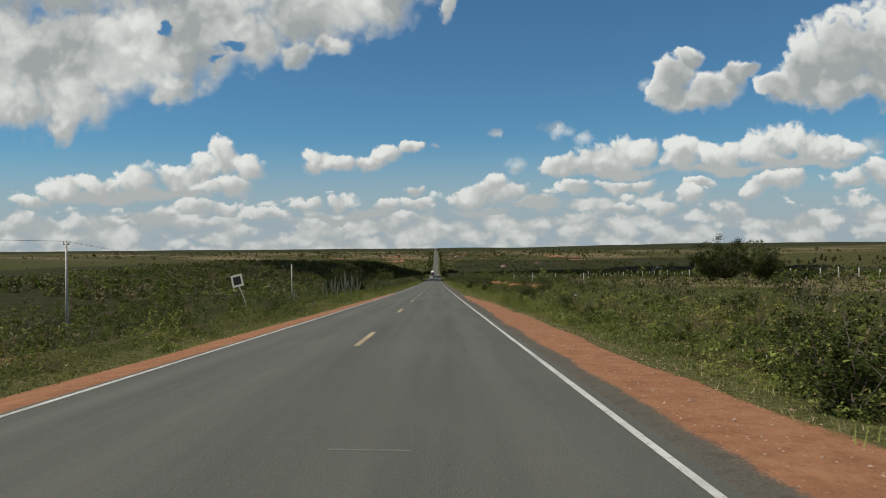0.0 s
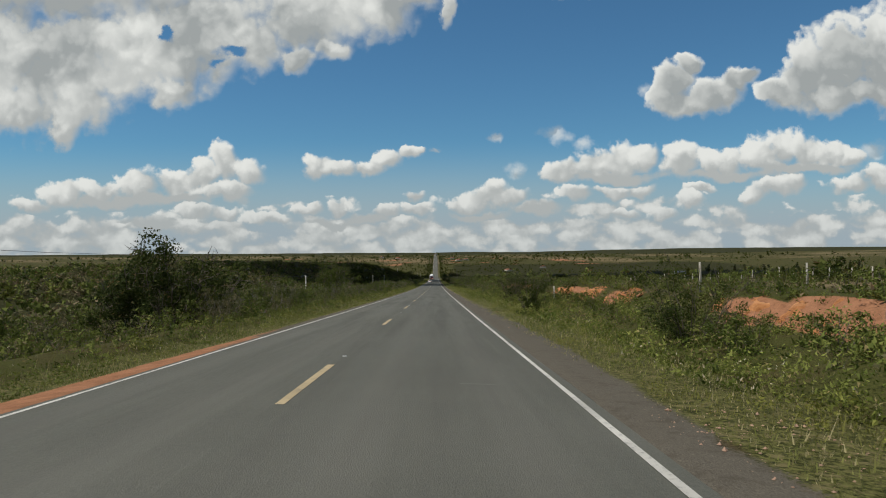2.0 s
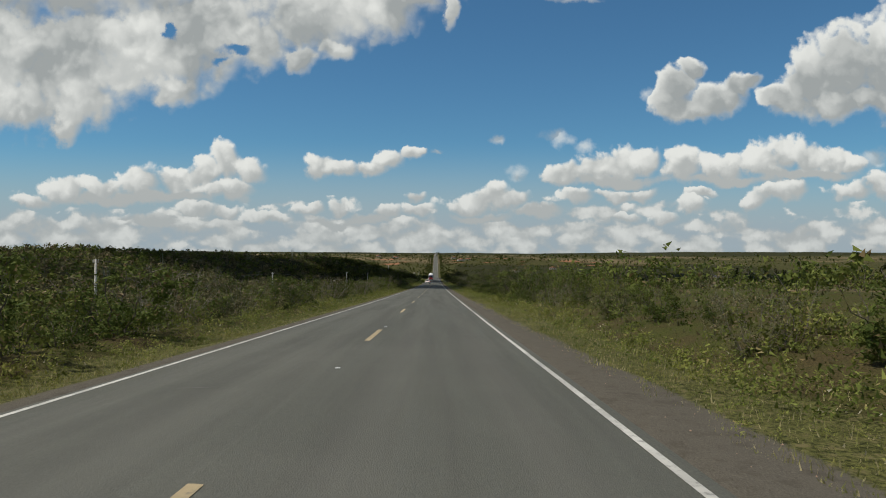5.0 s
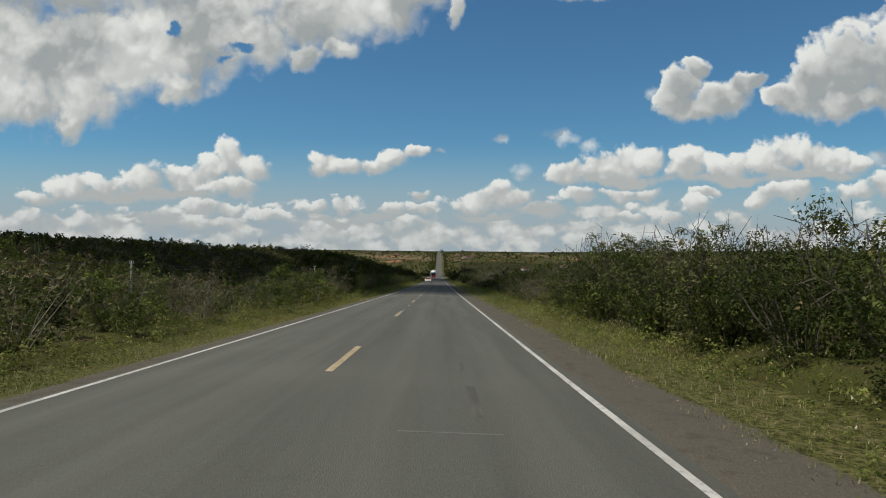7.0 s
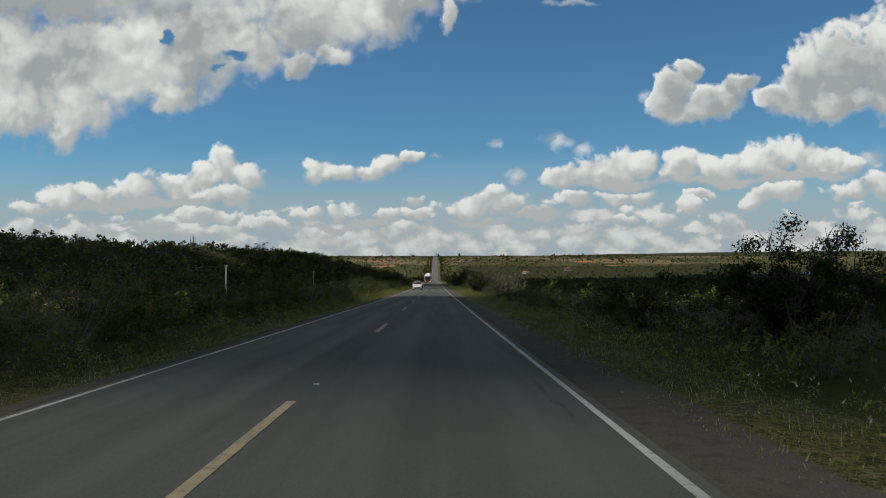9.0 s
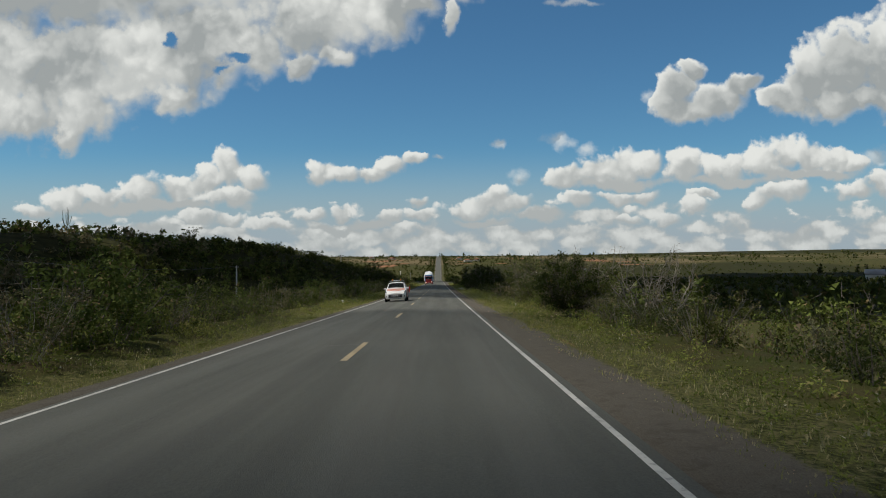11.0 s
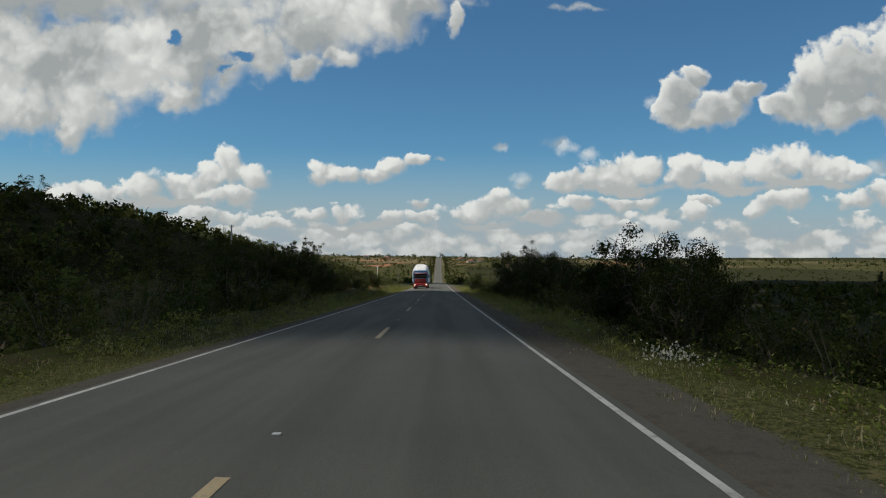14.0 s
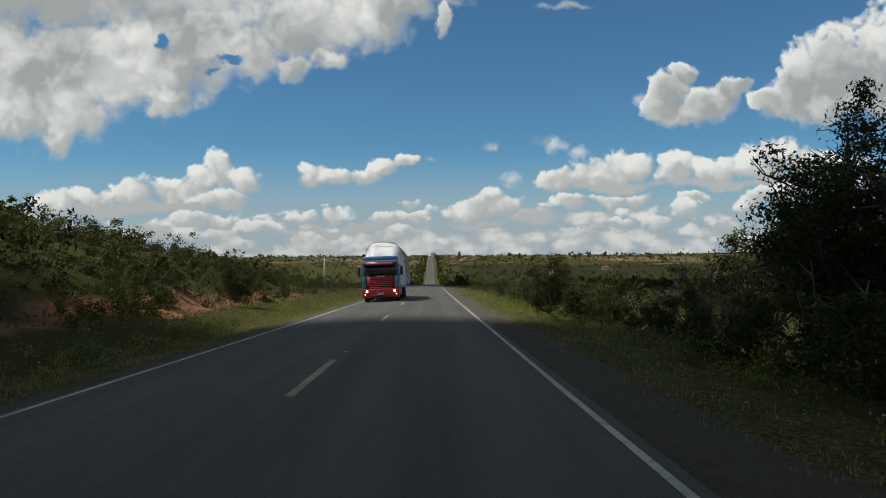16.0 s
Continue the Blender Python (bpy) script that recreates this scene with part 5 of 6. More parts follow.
# ---------------------------------------------------------------- cacti and single trees
def cactus(x, y, tall, seed):
    r = random.Random(seed)
    pieces = []
    n = r.randint(4, 7)
    for k in range(n):
        a = k * 2 * math.pi / n + r.uniform(-.4, .4)
        out = 0 if k == 0 else r.uniform(.25, .6) * tall / 2.6
        h = tall * (1 if k == 0 else r.uniform(.55, .95))
        x1, y1 = math.cos(a) * out, math.sin(a) * out
        z0 = -.1 if k == 0 else tall * r.uniform(.1, .3)
        pts = [(0, 0, z0), (x1 * .7, y1 * .7, z0 + .12 * tall), (x1, y1, z0 + .28 * tall), (x1 * 1.1, y1 * 1.1, h * .8), (x1 * 1.12, y1 * 1.12, h)]
        if pts[3][2] < pts[2][2] + .1:
            pts[3], pts[4] = (x1 * 1.1, y1 * 1.1, pts[2][2] + .2), (x1 * 1.12, y1 * 1.12, pts[2][2] + .5)
        pieces.append(tube(pts, (.045, .05, .055, .05, .025), 7))
    ob = new("cactus", mesh_of("cactus", *join(pieces), M_CACTUS, True))
    ob.location = (x, y, float(ground_z(x, y)))
    return tagged(ob, "tall columnar cactus with several upright arms", "cactus", "cacti")


for n, (x, y, h) in enumerate(((-10.2, 72, 2.5), (-9.6, 74.5, 2.9), (-9.3, 78, 2.4), (-9.0, 81, 2.2), (-11.6, 75, 2.7), (-10.6, 83, 2.5), (-12.4, 87, 2.8), (-14, 70, 3.0), (-16.5, 83, 3.2),
                               (-72, 330, 4.5), (-85, 395, 5), (-78, 470, 5), (-70, 520, 5), (-40, 625, 3.6), (-37, 640, 3.6))):
    cactus(x, y, h, n)

TREES = {
    "leafy": (grow(708, tufts=90, puff=.10, height=1, width=.85, stems=14, twigs=14, blades=11000, size=.020, slim=.55, bare=.05, thick=.010, trunk=.07, lean=.7, dome=.5), M_BARK, M_LEAF),
    "airy": (grow(701, tufts=120, puff=.055, height=1, width=.95, stems=8, twigs=20, blades=7000, size=.020, slim=.5, bare=.12, thick=.010, trunk=.12, sides=6), M_BARK, M_LEAF),
    "round": (grow(702, tufts=90, puff=.10, height=1, width=.9, stems=14, twigs=18, blades=10000, size=.022, slim=.65, bare=.15, lean=.8, dome=.5, thick=.013, trunk=.14, sides=6), M_BARK, M_LEAF_DARK),
    "broad": (grow(703, tufts=60, puff=.085, height=1, width=1.5, stems=10, twigs=18, blades=8000, size=.025, slim=.55, bare=.35, thick=.013, trunk=.22, sides=6), M_BARK, M_LEAF_DARK),
    "canopy": (grow(705, tufts=130, puff=.090, height=1, width=.95, stems=20, twigs=24, blades=17000, size=.018, slim=.65, bare=.12, thick=.010, trunk=.14, lean=.85, dome=.55, sides=6), M_BARK, M_LEAF_DARK),
    "dense": (grow(706, tufts=120, puff=.115, height=1, width=1.1, stems=22, twigs=26, blades=18000, size=.024, slim=.65, bare=.1, thick=.010, trunk=.12, sides=5, lean=.85, dome=.55), M_BARK, M_LEAF_DARK),
    "great": (grow(707, tufts=380, puff=.075, height=1, width=.95, stems=22, twigs=38, blades=48000, size=.0142, slim=.65, bare=.12, thick=.010, trunk=.14, sides=6, lean=.8, dome=.5), M_BARK, M_LEAF_DARK),
    "bare": (grow(704, tufts=90, puff=.045, height=1, width=.95, stems=8, twigs=22, blades=1600, size=.010, slim=.5, bare=.25, thick=.009, trunk=.12, sides=5), M_TWIG, M_LEAF_GREY),
}
TREE_MESH = {k: (mesh_of(k + "_stem", *w, bark, True), mesh_of(k + "_crown", *l, leaf)) for k, ((w, l), bark, leaf) in TREES.items()}
TREE_LABEL = {"leafy": "full green tree leafy down to the ground", "dense": "dense dark green tree with a rounded crown", "great": "large dark tree with fine leaves overhanging the verge", "canopy": "tall dark leafy tree with a dense crown", "airy": "airy green thorn tree with thin branches", "round": "dark leafy tree beside the road", "broad": "broad dark tree with a spreading crown",
              "bare": "nearly leafless pale tree with thin twigs"}
for kind, x, y, h, turn in (("dense", 26.5, 64, 4.6, 1.0), ("airy", 29, 66, 4.4, 2.0), ("dense", 32, 68, 3.4, 2.0), ("round", 33.5, 72, 3.4, .3), ("dense", -13.2, 107, 6.4, .5), ("dense", -12.3, 105.6, 4.4, 1.5), ("dense", -14.4, 108.5, 5.0, 2.5), ("canopy", 13.4, 587, 8.0, 1.0), ("leafy", -10.7, 145, 4.7, 2.2),
                            ("leafy", -12.0, 147.5, 3.5, .2), ("airy", -13.0, 162.6, 4.7, 1.2), ("round", -9.4, 315, 3.6, 1.2), ("leafy", -12.5, 322, 3.2, 1.9), ("dense", 6.9, 421.5, 3.4, .4), ("bare", 10.5, 426, 5.1, 1.1),
                            ("bare", 12.0, 424, 5.0, 2.6), ("canopy", 14.2, 590, 6.6, 1.1), ("canopy", 15.5, 577, 5.4, 2.9), ("dense", 12.6, 565, 5.4, .6), ("round", 17.5, 601, 7.0, 2.2), ("dense", 9.6, 561, 4.2, 1.9), ("dense", -12.6, 556, 4.5, 2.2), ("dense", -11.4, 562, 3.3, .8), ("dense", -14.8, 553, 4.9, 1.3), ("dense", -13.8, 567, 3.7, 2.7), ("round", 12.0, 577, 4.0, .9), ("round", 19.5, 585, 5.6, .3), ("canopy", 14.3, 572, 6.0, 1.4), ("round", 10.2, 566, 3.6, 2.2), ("dense", 9.0, 331, 3.3, .7), ("round", 5.7, 511, 2.7, 2.9), ("round", 6.9, 514, 2.4, .9), ("canopy", 7.8, 569, 5.6, 1.5),
                            ("canopy", 9.8, 573, 4.8, .1), ("great", 11.4, 583.5, 7.6, 2.0), ("round", 5.4, 597, 2.9, 2.4), ("airy", 10.6, 594, 3.8, .8), ("airy", -13.5, 574, 3.0, .6),
                            ("airy", -16, 582, 3.4, 2.5), ("broad", -19, 592, 3.6, 1.1), ("round", -10.4, 604, 2.6, .2), ("bare", 8.6, 588, 3.4, 1.7), ("airy", -42, 566, 4, .4),
                            ("airy", -46, 520, 4.2, .4), ("broad", -52, 500, 4, 2.4), ("airy", -60, 556, 4.6, 1.4),
                            ("dense", 7.0, 517.6, 3.9, .7), ("dense", 8.9, 519.5, 3.9, 2.3), ("canopy", 11.2, 560, 6.0, 2.2), ("canopy", 10.2, 529, 4.9, 1.7), ("dense", 10.2, 538.5, 3.4, 2.9), ("bare", 10.8, 537.4, 4.4, .5)):
    stand("tree", TREE_MESH[kind], x, y, h, turn, TREE_LABEL[kind], "single trees", .05)

# Clumps that stand out from the rows of scrub.
for kind, x, y, h, wide in (("dark", 5.2, 9.0, 1.25, 1.3), ("dark", 5.9, 10.4, 1.4, 1.3), ("fine", 6.6, 48, 2.3, 1.3), ("fine", 6.6, 89, 2.1, 1.1), ("dark", 5.0, 108, 2.1, .8),
                            ("slim", 6.7, 133.5, 2.5, 1.1), ("fine", 8.3, 134, 2.3, 1.5), ("fine", 9.0, 136.5, 2.3, 1.5), ("fine", 7.4, 136, 2.4, 1.1), ("fine", 6.9, 258, 2.8, 1.0), ("slim", 6.6, 262, 2.9, 1.1), ("fine", 6.8, 266, 2.9, 1.0), ("slim", 7.2, 270, 3.0, 1.1), ("fine", 6.8, 254, 2.6, 1.0), ("fine", 7.2, 243, 2.7, 1.1), ("fine", 7.0, 248, 2.7, 1.2), ("fine", 7.6, 253, 2.9, 1.1),
                            ("fine", 8.2, 257.5, 3.1, 1.0), ("slim", 7.6, 262, 2.8, 1.2), ("fine", 7.0, 274, 3.3, 1.1), ("slim", 8.3, 276, 3.3, 1.1), ("fine", 8.0, 303, 2.5, 1.5), ("fine", 8.8, 308, 2.6, 1.4),
                            ("fine", 7.0, 301, 3.0, 1.3), ("fine", 7.8, 304, 3.0, 1.3), ("dry", 6.5, 291, 1.9, 1.2), ("dry", 7.6, 293, 2.1, 1.2), ("dry", 6.8, 295.5, 1.9, 1.2), ("dry", 8.6, 290, 2.1, 1.2), ("dry", 7.8, 299, 1.9, 1.3), ("fine", 8.2, 310.5, 2.9, 1.0), ("fine", 7.8, 438, 3.3, 1.2), ("dry", 7.6, 441, 3.3, 1.2),
                            ("slim", 9.2, 444, 3.8, 1.2), ("dry", 8.6, 437, 3.2, 1.3), ("fine", 9.8, 440, 3.6, 1.3), ("fine", 8.4, 447, 3.6, 1.2), ("slim", 7.8, 435, 3.5, 1.2), ("fine", 8.8, 439, 4.0, 1.1), ("slim", 10.2, 437, 4.2, 1.2), ("slim", 11.4, 441, 4.4, 1.2), ("slim", 7.2, 443, 3.6, 1.1), ("dry", 6.2, 446, 1.9, 1.5), ("dark", -10.6, 252, 2.4, 1.4), ("dark", -11, 262, 2.6, 1.4), ("dry", -10.2, 449, 1.9, 1.2)):
    stand("roadside_shrub", PLANTS[kind][int(y) % len(PLANTS[kind])], x, y, h * (1.22 if kind in ("fine", "slim") else 1.0), y, KINDS[kind]["label"], "large roadside shrubs", .04, wide)


def blossoms(x, y, radius, high, count, seed):
    r = np.random.RandomState(seed)
    p = r.normal(0, .45, (count, 3)) * radius
    at = np.stack((x + p[:, 0], y + p[:, 1], ground_z(x, y) + high + p[:, 2] * .3), -1)
    tagged(new("blossoms", mesh_of("blossoms", *leaves(r, at, .052, .9, .8), M_BLOSSOM)), "white blossoms on a roadside bush", "flowers", kind="stuff")


for n, (x, y, radius, high) in enumerate(((6.6, 48, 1.3, 1.7), (-11, 252, 1.2, 2.3), (-11.6, 262, 1.2, 2.5), (3.8, 506.2, .6, .35), (4.2, 507.6, .6, .35), (-13, 300, 1.3, 2.3))):
    blossoms(x, y, radius, high, 80, 80 + n)

# ---------------------------------------------------------------- escort car
CAR_Y = (0.0, .06, .20, .50, 1.0, 1.15, 1.85, 2.5, 3.25, 3.70, 3.84, 3.88)
CAR = {  # half width, underside, waist, shoulder, roof edge, roof
    "w": (.56, .68, .77, .82, .835, .835, .835, .835, .83, .81, .77, .70), "under": (.27, .22, .20, .19, .19, .19, .19, .19, .20, .24, .28, .32),
    "waist": (.44, .46, .48, .52, .55, .55, .56, .56, .56, .56, .54, .52), "shoulder": (.58, .63, .71, .81, .90, .93, .96, .98, 1.00, .98, .90, .80),
    "edge": (.46, .56, .64, .69, .71, .71, .60, .60, .57, .60, .62, .58), "roof": (.64, .69, .77, .90, 1.00, 1.04, 1.46, 1.51, 1.46, 1.12, 1.00, .86)}


def car_skin(y, k):
    """A point of the car's skin: y along it, k from the underside's middle (0) round to the roof's middle (7)."""
    g = {key: float(np.interp(y, CAR_Y, vals)) for key, vals in CAR.items()}
    ring_pts = ((0, g["under"]), (g["w"] * .88, g["under"]), (g["w"] * .99, g["under"] + .10), (g["w"], g["waist"]), (g["w"] * .975, g["shoulder"]),
                (g["edge"], g["roof"] - .05), (g["edge"] * .62, g["roof"] - .008), (0, g["roof"] + .012))
    i = min(int(k), 6)
    f = k - i
    (xa, za), (xb, zb) = ring_pts[i], ring_pts[i + 1]
    return Vector((xa + (xb - xa) * f, y, za + (zb - za) * f))


def car_panel(name, quad, mat, side=1, lift=.006, n=6, m=5):
    """A patch that lies on the skin between four (y, k) corners."""
    bm = bmesh.new()
    grid = []
    for a in range(n + 1):
        line = []
        for b in range(m + 1):
            u, v = a / n, b / m
            y = (quad[0][0] * (1 - u) + quad[1][0] * u) * (1 - v) + (quad[3][0] * (1 - u) + quad[2][0] * u) * v
            k = (quad[0][1] * (1 - u) + quad[1][1] * u) * (1 - v) + (quad[3][1] * (1 - u) + quad[2][1] * u) * v
            p = car_skin(y, k)
            ty, tk = car_skin(y + .02, k) - car_skin(y - .02, k), car_skin(y, min(k + .05, 7)) - car_skin(y, k - .05)
            out = tk.cross(ty)
            out = out.normalized() if out.length > 1e-9 else Vector((0, 0, 1))
            if out.dot(Vector((p.x, 0, p.z - .6))) < 0:
                out = -out
            p = p + out * lift
            line.append(bm.verts.new((p.x * side, p.y, p.z)))
        grid.append(line)
    for a in range(n):
        for b in range(m):
            bm.faces.new((grid[a][b], grid[a + 1][b], grid[a + 1][b + 1], grid[a][b + 1]))
    bmesh.ops.solidify(bm, geom=bm.faces[:], thickness=-.003)
    bmesh.ops.recalc_face_normals(bm, faces=bm.faces)
    return finish(name, bm, mat, True)


def escort_car(x, y):
    car = new("escort_car")
    z = road_top(x, y + 1.5)
    car.matrix_world = pose(x, y, road_top(x, y), math.degrees(math.atan2(road_top(x, y + 3) - road_top(x, y), 3)), 2.3 * -1, 0)
    ys = np.concatenate([np.linspace(a, b, 4)[:-1] for a, b in zip(CAR_Y[:-1], CAR_Y[1:])] + [[CAR_Y[-1]]])
    ks = np.linspace(0, 7, 22)
    skin = np.array([[car_skin(a, k) for k in ks] for a in ys])
    both = np.concatenate((skin * np.array([-1, 1, 1]), skin[:, ::-1][:, 1:]), axis=1)
    ny, nk = both.shape[:2]
    i = np.arange(ny * nk).reshape(ny, nk)
    me = bpy.data.meshes.new("body")
    quads = np.stack((i[:-1, :-1], i[:-1, 1:], i[1:, 1:], i[1:, :-1]), -1).reshape(-1, 4).tolist()
    me.from_pydata(both.reshape(-1, 3).tolist(), [], quads + [i[0].tolist(), i[-1].tolist()[::-1]])
    bm = bmesh.new()
    bm.from_mesh(me)
    bmesh.ops.remove_doubles(bm, verts=bm.verts, dist=.0005)
    bmesh.ops.recalc_face_normals(bm, faces=bm.faces)
    for f in bm.faces:
        f.smooth = len(f.verts) <= 4
    bm.to_mesh(me)
    bm.free()
    me.materials.append(M_CAR_WHITE)
    body = part("body", me, car, "white painted body")
    for side in (1, -1):
        part("windscreen", car_panel("windscreen", ((1.20, 5.25), (1.80, 5.15), (1.80, 7), (1.20, 7)), M_GLASS, side), car, "dark windscreen")
        part("side_window", car_panel("side_window", ((1.42, 4.12), (2.32, 4.12), (2.32, 4.88), (1.78, 4.9)), M_GLASS, side), car, "dark side window")
        part("side_window", car_panel("side_window", ((2.40, 4.12), (3.22, 4.15), (3.05, 4.88), (2.40, 4.88)), M_GLASS, side), car, "dark side window")
        part("rear_window", car_panel("rear_window", ((3.32, 5.2), (3.66, 5.2), (3.66, 7), (3.32, 7)), M_GLASS, side), car, "dark rear window")
        part("headlamp", car_panel("headlamp", ((.10, 4.05), (.52, 3.85), (.60, 4.55), (.16, 4.75)), M_LAMP_OFF, side, .012), car, "clear headlamp")
        part("fog_lamp_recess", car_panel("fog_lamp_recess", ((.035, 2.3), (.16, 2.3), (.14, 3.1), (.05, 2.9)), M_DARK, side, .006), car, "dark fog lamp recess")
        for k in range(4):
            y0 = .40 + k * .17
            part("bonnet_stripe", car_panel("bonnet_stripe", ((y0 + .16, 5.05), (y0 + .25, 5.05), (y0 - .07, 7), (y0 - .17, 7)), M_ORANGE, side, .005), car, "orange chevron stripe")
        for k in range(7):
            y0 = 1.28 + k * .33
            part("door_stripe", car_panel("door_stripe", ((y0, 2.1), (y0 + .15, 2.1), (y0 + .36, 3.95), (y0 + .21, 3.95)), M_ORANGE, side, .005), car, "orange slanted stripe")
        part("wing_panel", car_panel("wing_panel", ((1.12, 3.0), (1.35, 3.0), (1.42, 3.95), (1.16, 3.95)), M_ORANGE, side, .004), car, "orange wing panel")
        part("door_handle", box("door_handle", side * .845 - .012, side * .845 + .012, 2.14, 2.28, .80, .83, M_CAR_WHITE, .008), car)
        mirror = part("wing_mirror", box("wing_mirror", side * .90 - .09, side * .90 + .09, 1.40, 1.50, .95, 1.07, M_CAR_WHITE, .04, 3), car, "white wing mirror")
        for wy in (.72, 3.14):
            part("wheel_arch", ring("wheel_arch", .365, .28, .03, M_DARK), car).matrix_local = pose(side * .832, wy, .31)
            wheel = part("wheel", ring("wheel", .295, .19, .185, M_RUBBER), car, "black tyre")
            wheel.matrix_local = pose(side * .755, wy, .295)
            rim = part("rim", disc_wheel("rim", .195, .17 * side, M_STEEL, 7), wheel, "silver spoked rim")
    part("grille", box("grille", -.54, .54, -.03, .12, .31, .56, M_DARK, .05), car, "dark lower grille")
    for k in range(3):
        part("grille_bar", box("grille_bar", -.38, .38, -.035, -.015, .37 + k * .05, .385 + k * .05, M_STEEL, .004), car)
    part("badge", box("badge", -.05, .05, .03, .06, .61, .66, M_CHROME, .015), car, "small chrome badge")
    for side in (-1, 1):
        part("badge_bar", box("badge_bar", side * .17 - .10, side * .17 + .10, .035, .07, .625, .645, M_CHROME, .006), car)
    plate = part("number_plate", box("number_plate", -.20, .20, -.045, -.03, .40, .52, M_PLATE, .006), car, "grey number plate")
    for k in range(7):
        if k != 3:
            part("plate_bar", box("plate_bar", -.165 + k * .047, -.135 + k * .047, -.049, -.045, .425, .485, M_INK), plate)
    for cx in (-.35, .35):
        part("wiper", rod("wiper", [(cx, 1.14, 1.055), (cx - .3, 1.24, 1.12)], (.008, .006), M_DARK, 5), car)
    for by in (2.0, 2.75):
        part("roof_bar", box("roof_bar", -.58, .58, by - .025, by + .025, 1.575, 1.61, M_STEEL, .01), car, "grey roof bar")
        for side in (-1, 1):
            part("bar_foot", box("bar_foot", side * .58 - .03, side * .58 + .03, by - .03, by + .03, 1.42, 1.58, M_DARK, .01), car)
    part("roof_sign", box("roof_sign", -.38, .38, 2.1, 2.2, 1.60, 1.66, M_PLATE, .01), car, "folded white roof board")
    for cx in (-.30, .34):
        beacon = part("beacon", rod("beacon", [(cx, 2.0, 1.61), (cx, 2.0, 1.66), (cx, 2.0, 1.74), (cx, 2.0, 1.755)], (.045, .047, .042, .025), M_AMBER, 14), car, "amber flashing beacon")
        part("beacon_base", rod("beacon_base", [(cx, 2.0, 1.59), (cx, 2.0, 1.615)], (.052, .052), M_DARK, 14), beacon)
    for fx, fy, _ in ((.95, 3.55, 10),):
        part("flag_stick", rod("flag_stick", [(fx * .86, fy, .55), (fx * 1.02, fy + .05, 1.20)], (.012, .010), M_DARK, 6), car)
        bm = bmesh.new()
        n = 8
        cols = []
        for a in range(n + 1):
            line = []
            for b in range(n + 1):
                u, v = a / n, b / n
                line.append(bm.verts.new((fx * (.93 + .10 * v) + .035 * math.sin(u * 7 + v * 2 + fx), fy + .04 + u * .34, .66 + v * .50 - u * u * .10)))
            cols.append(line)
        for a in range(n):
            for b in range(n):
                bm.faces.new((cols[a][b], cols[a + 1][b], cols[a + 1][b + 1], cols[a][b + 1]))
        bmesh.ops.solidify(bm, geom=bm.faces[:], thickness=.004)
        part("flag", finish("flag", bm, M_RED_CLOTH, True), car, "red warning flag")
    return tagged(car, "white escort hatchback with orange stripes, a red flag and amber beacons", "car")


escort_car(-3.25, 440.6)

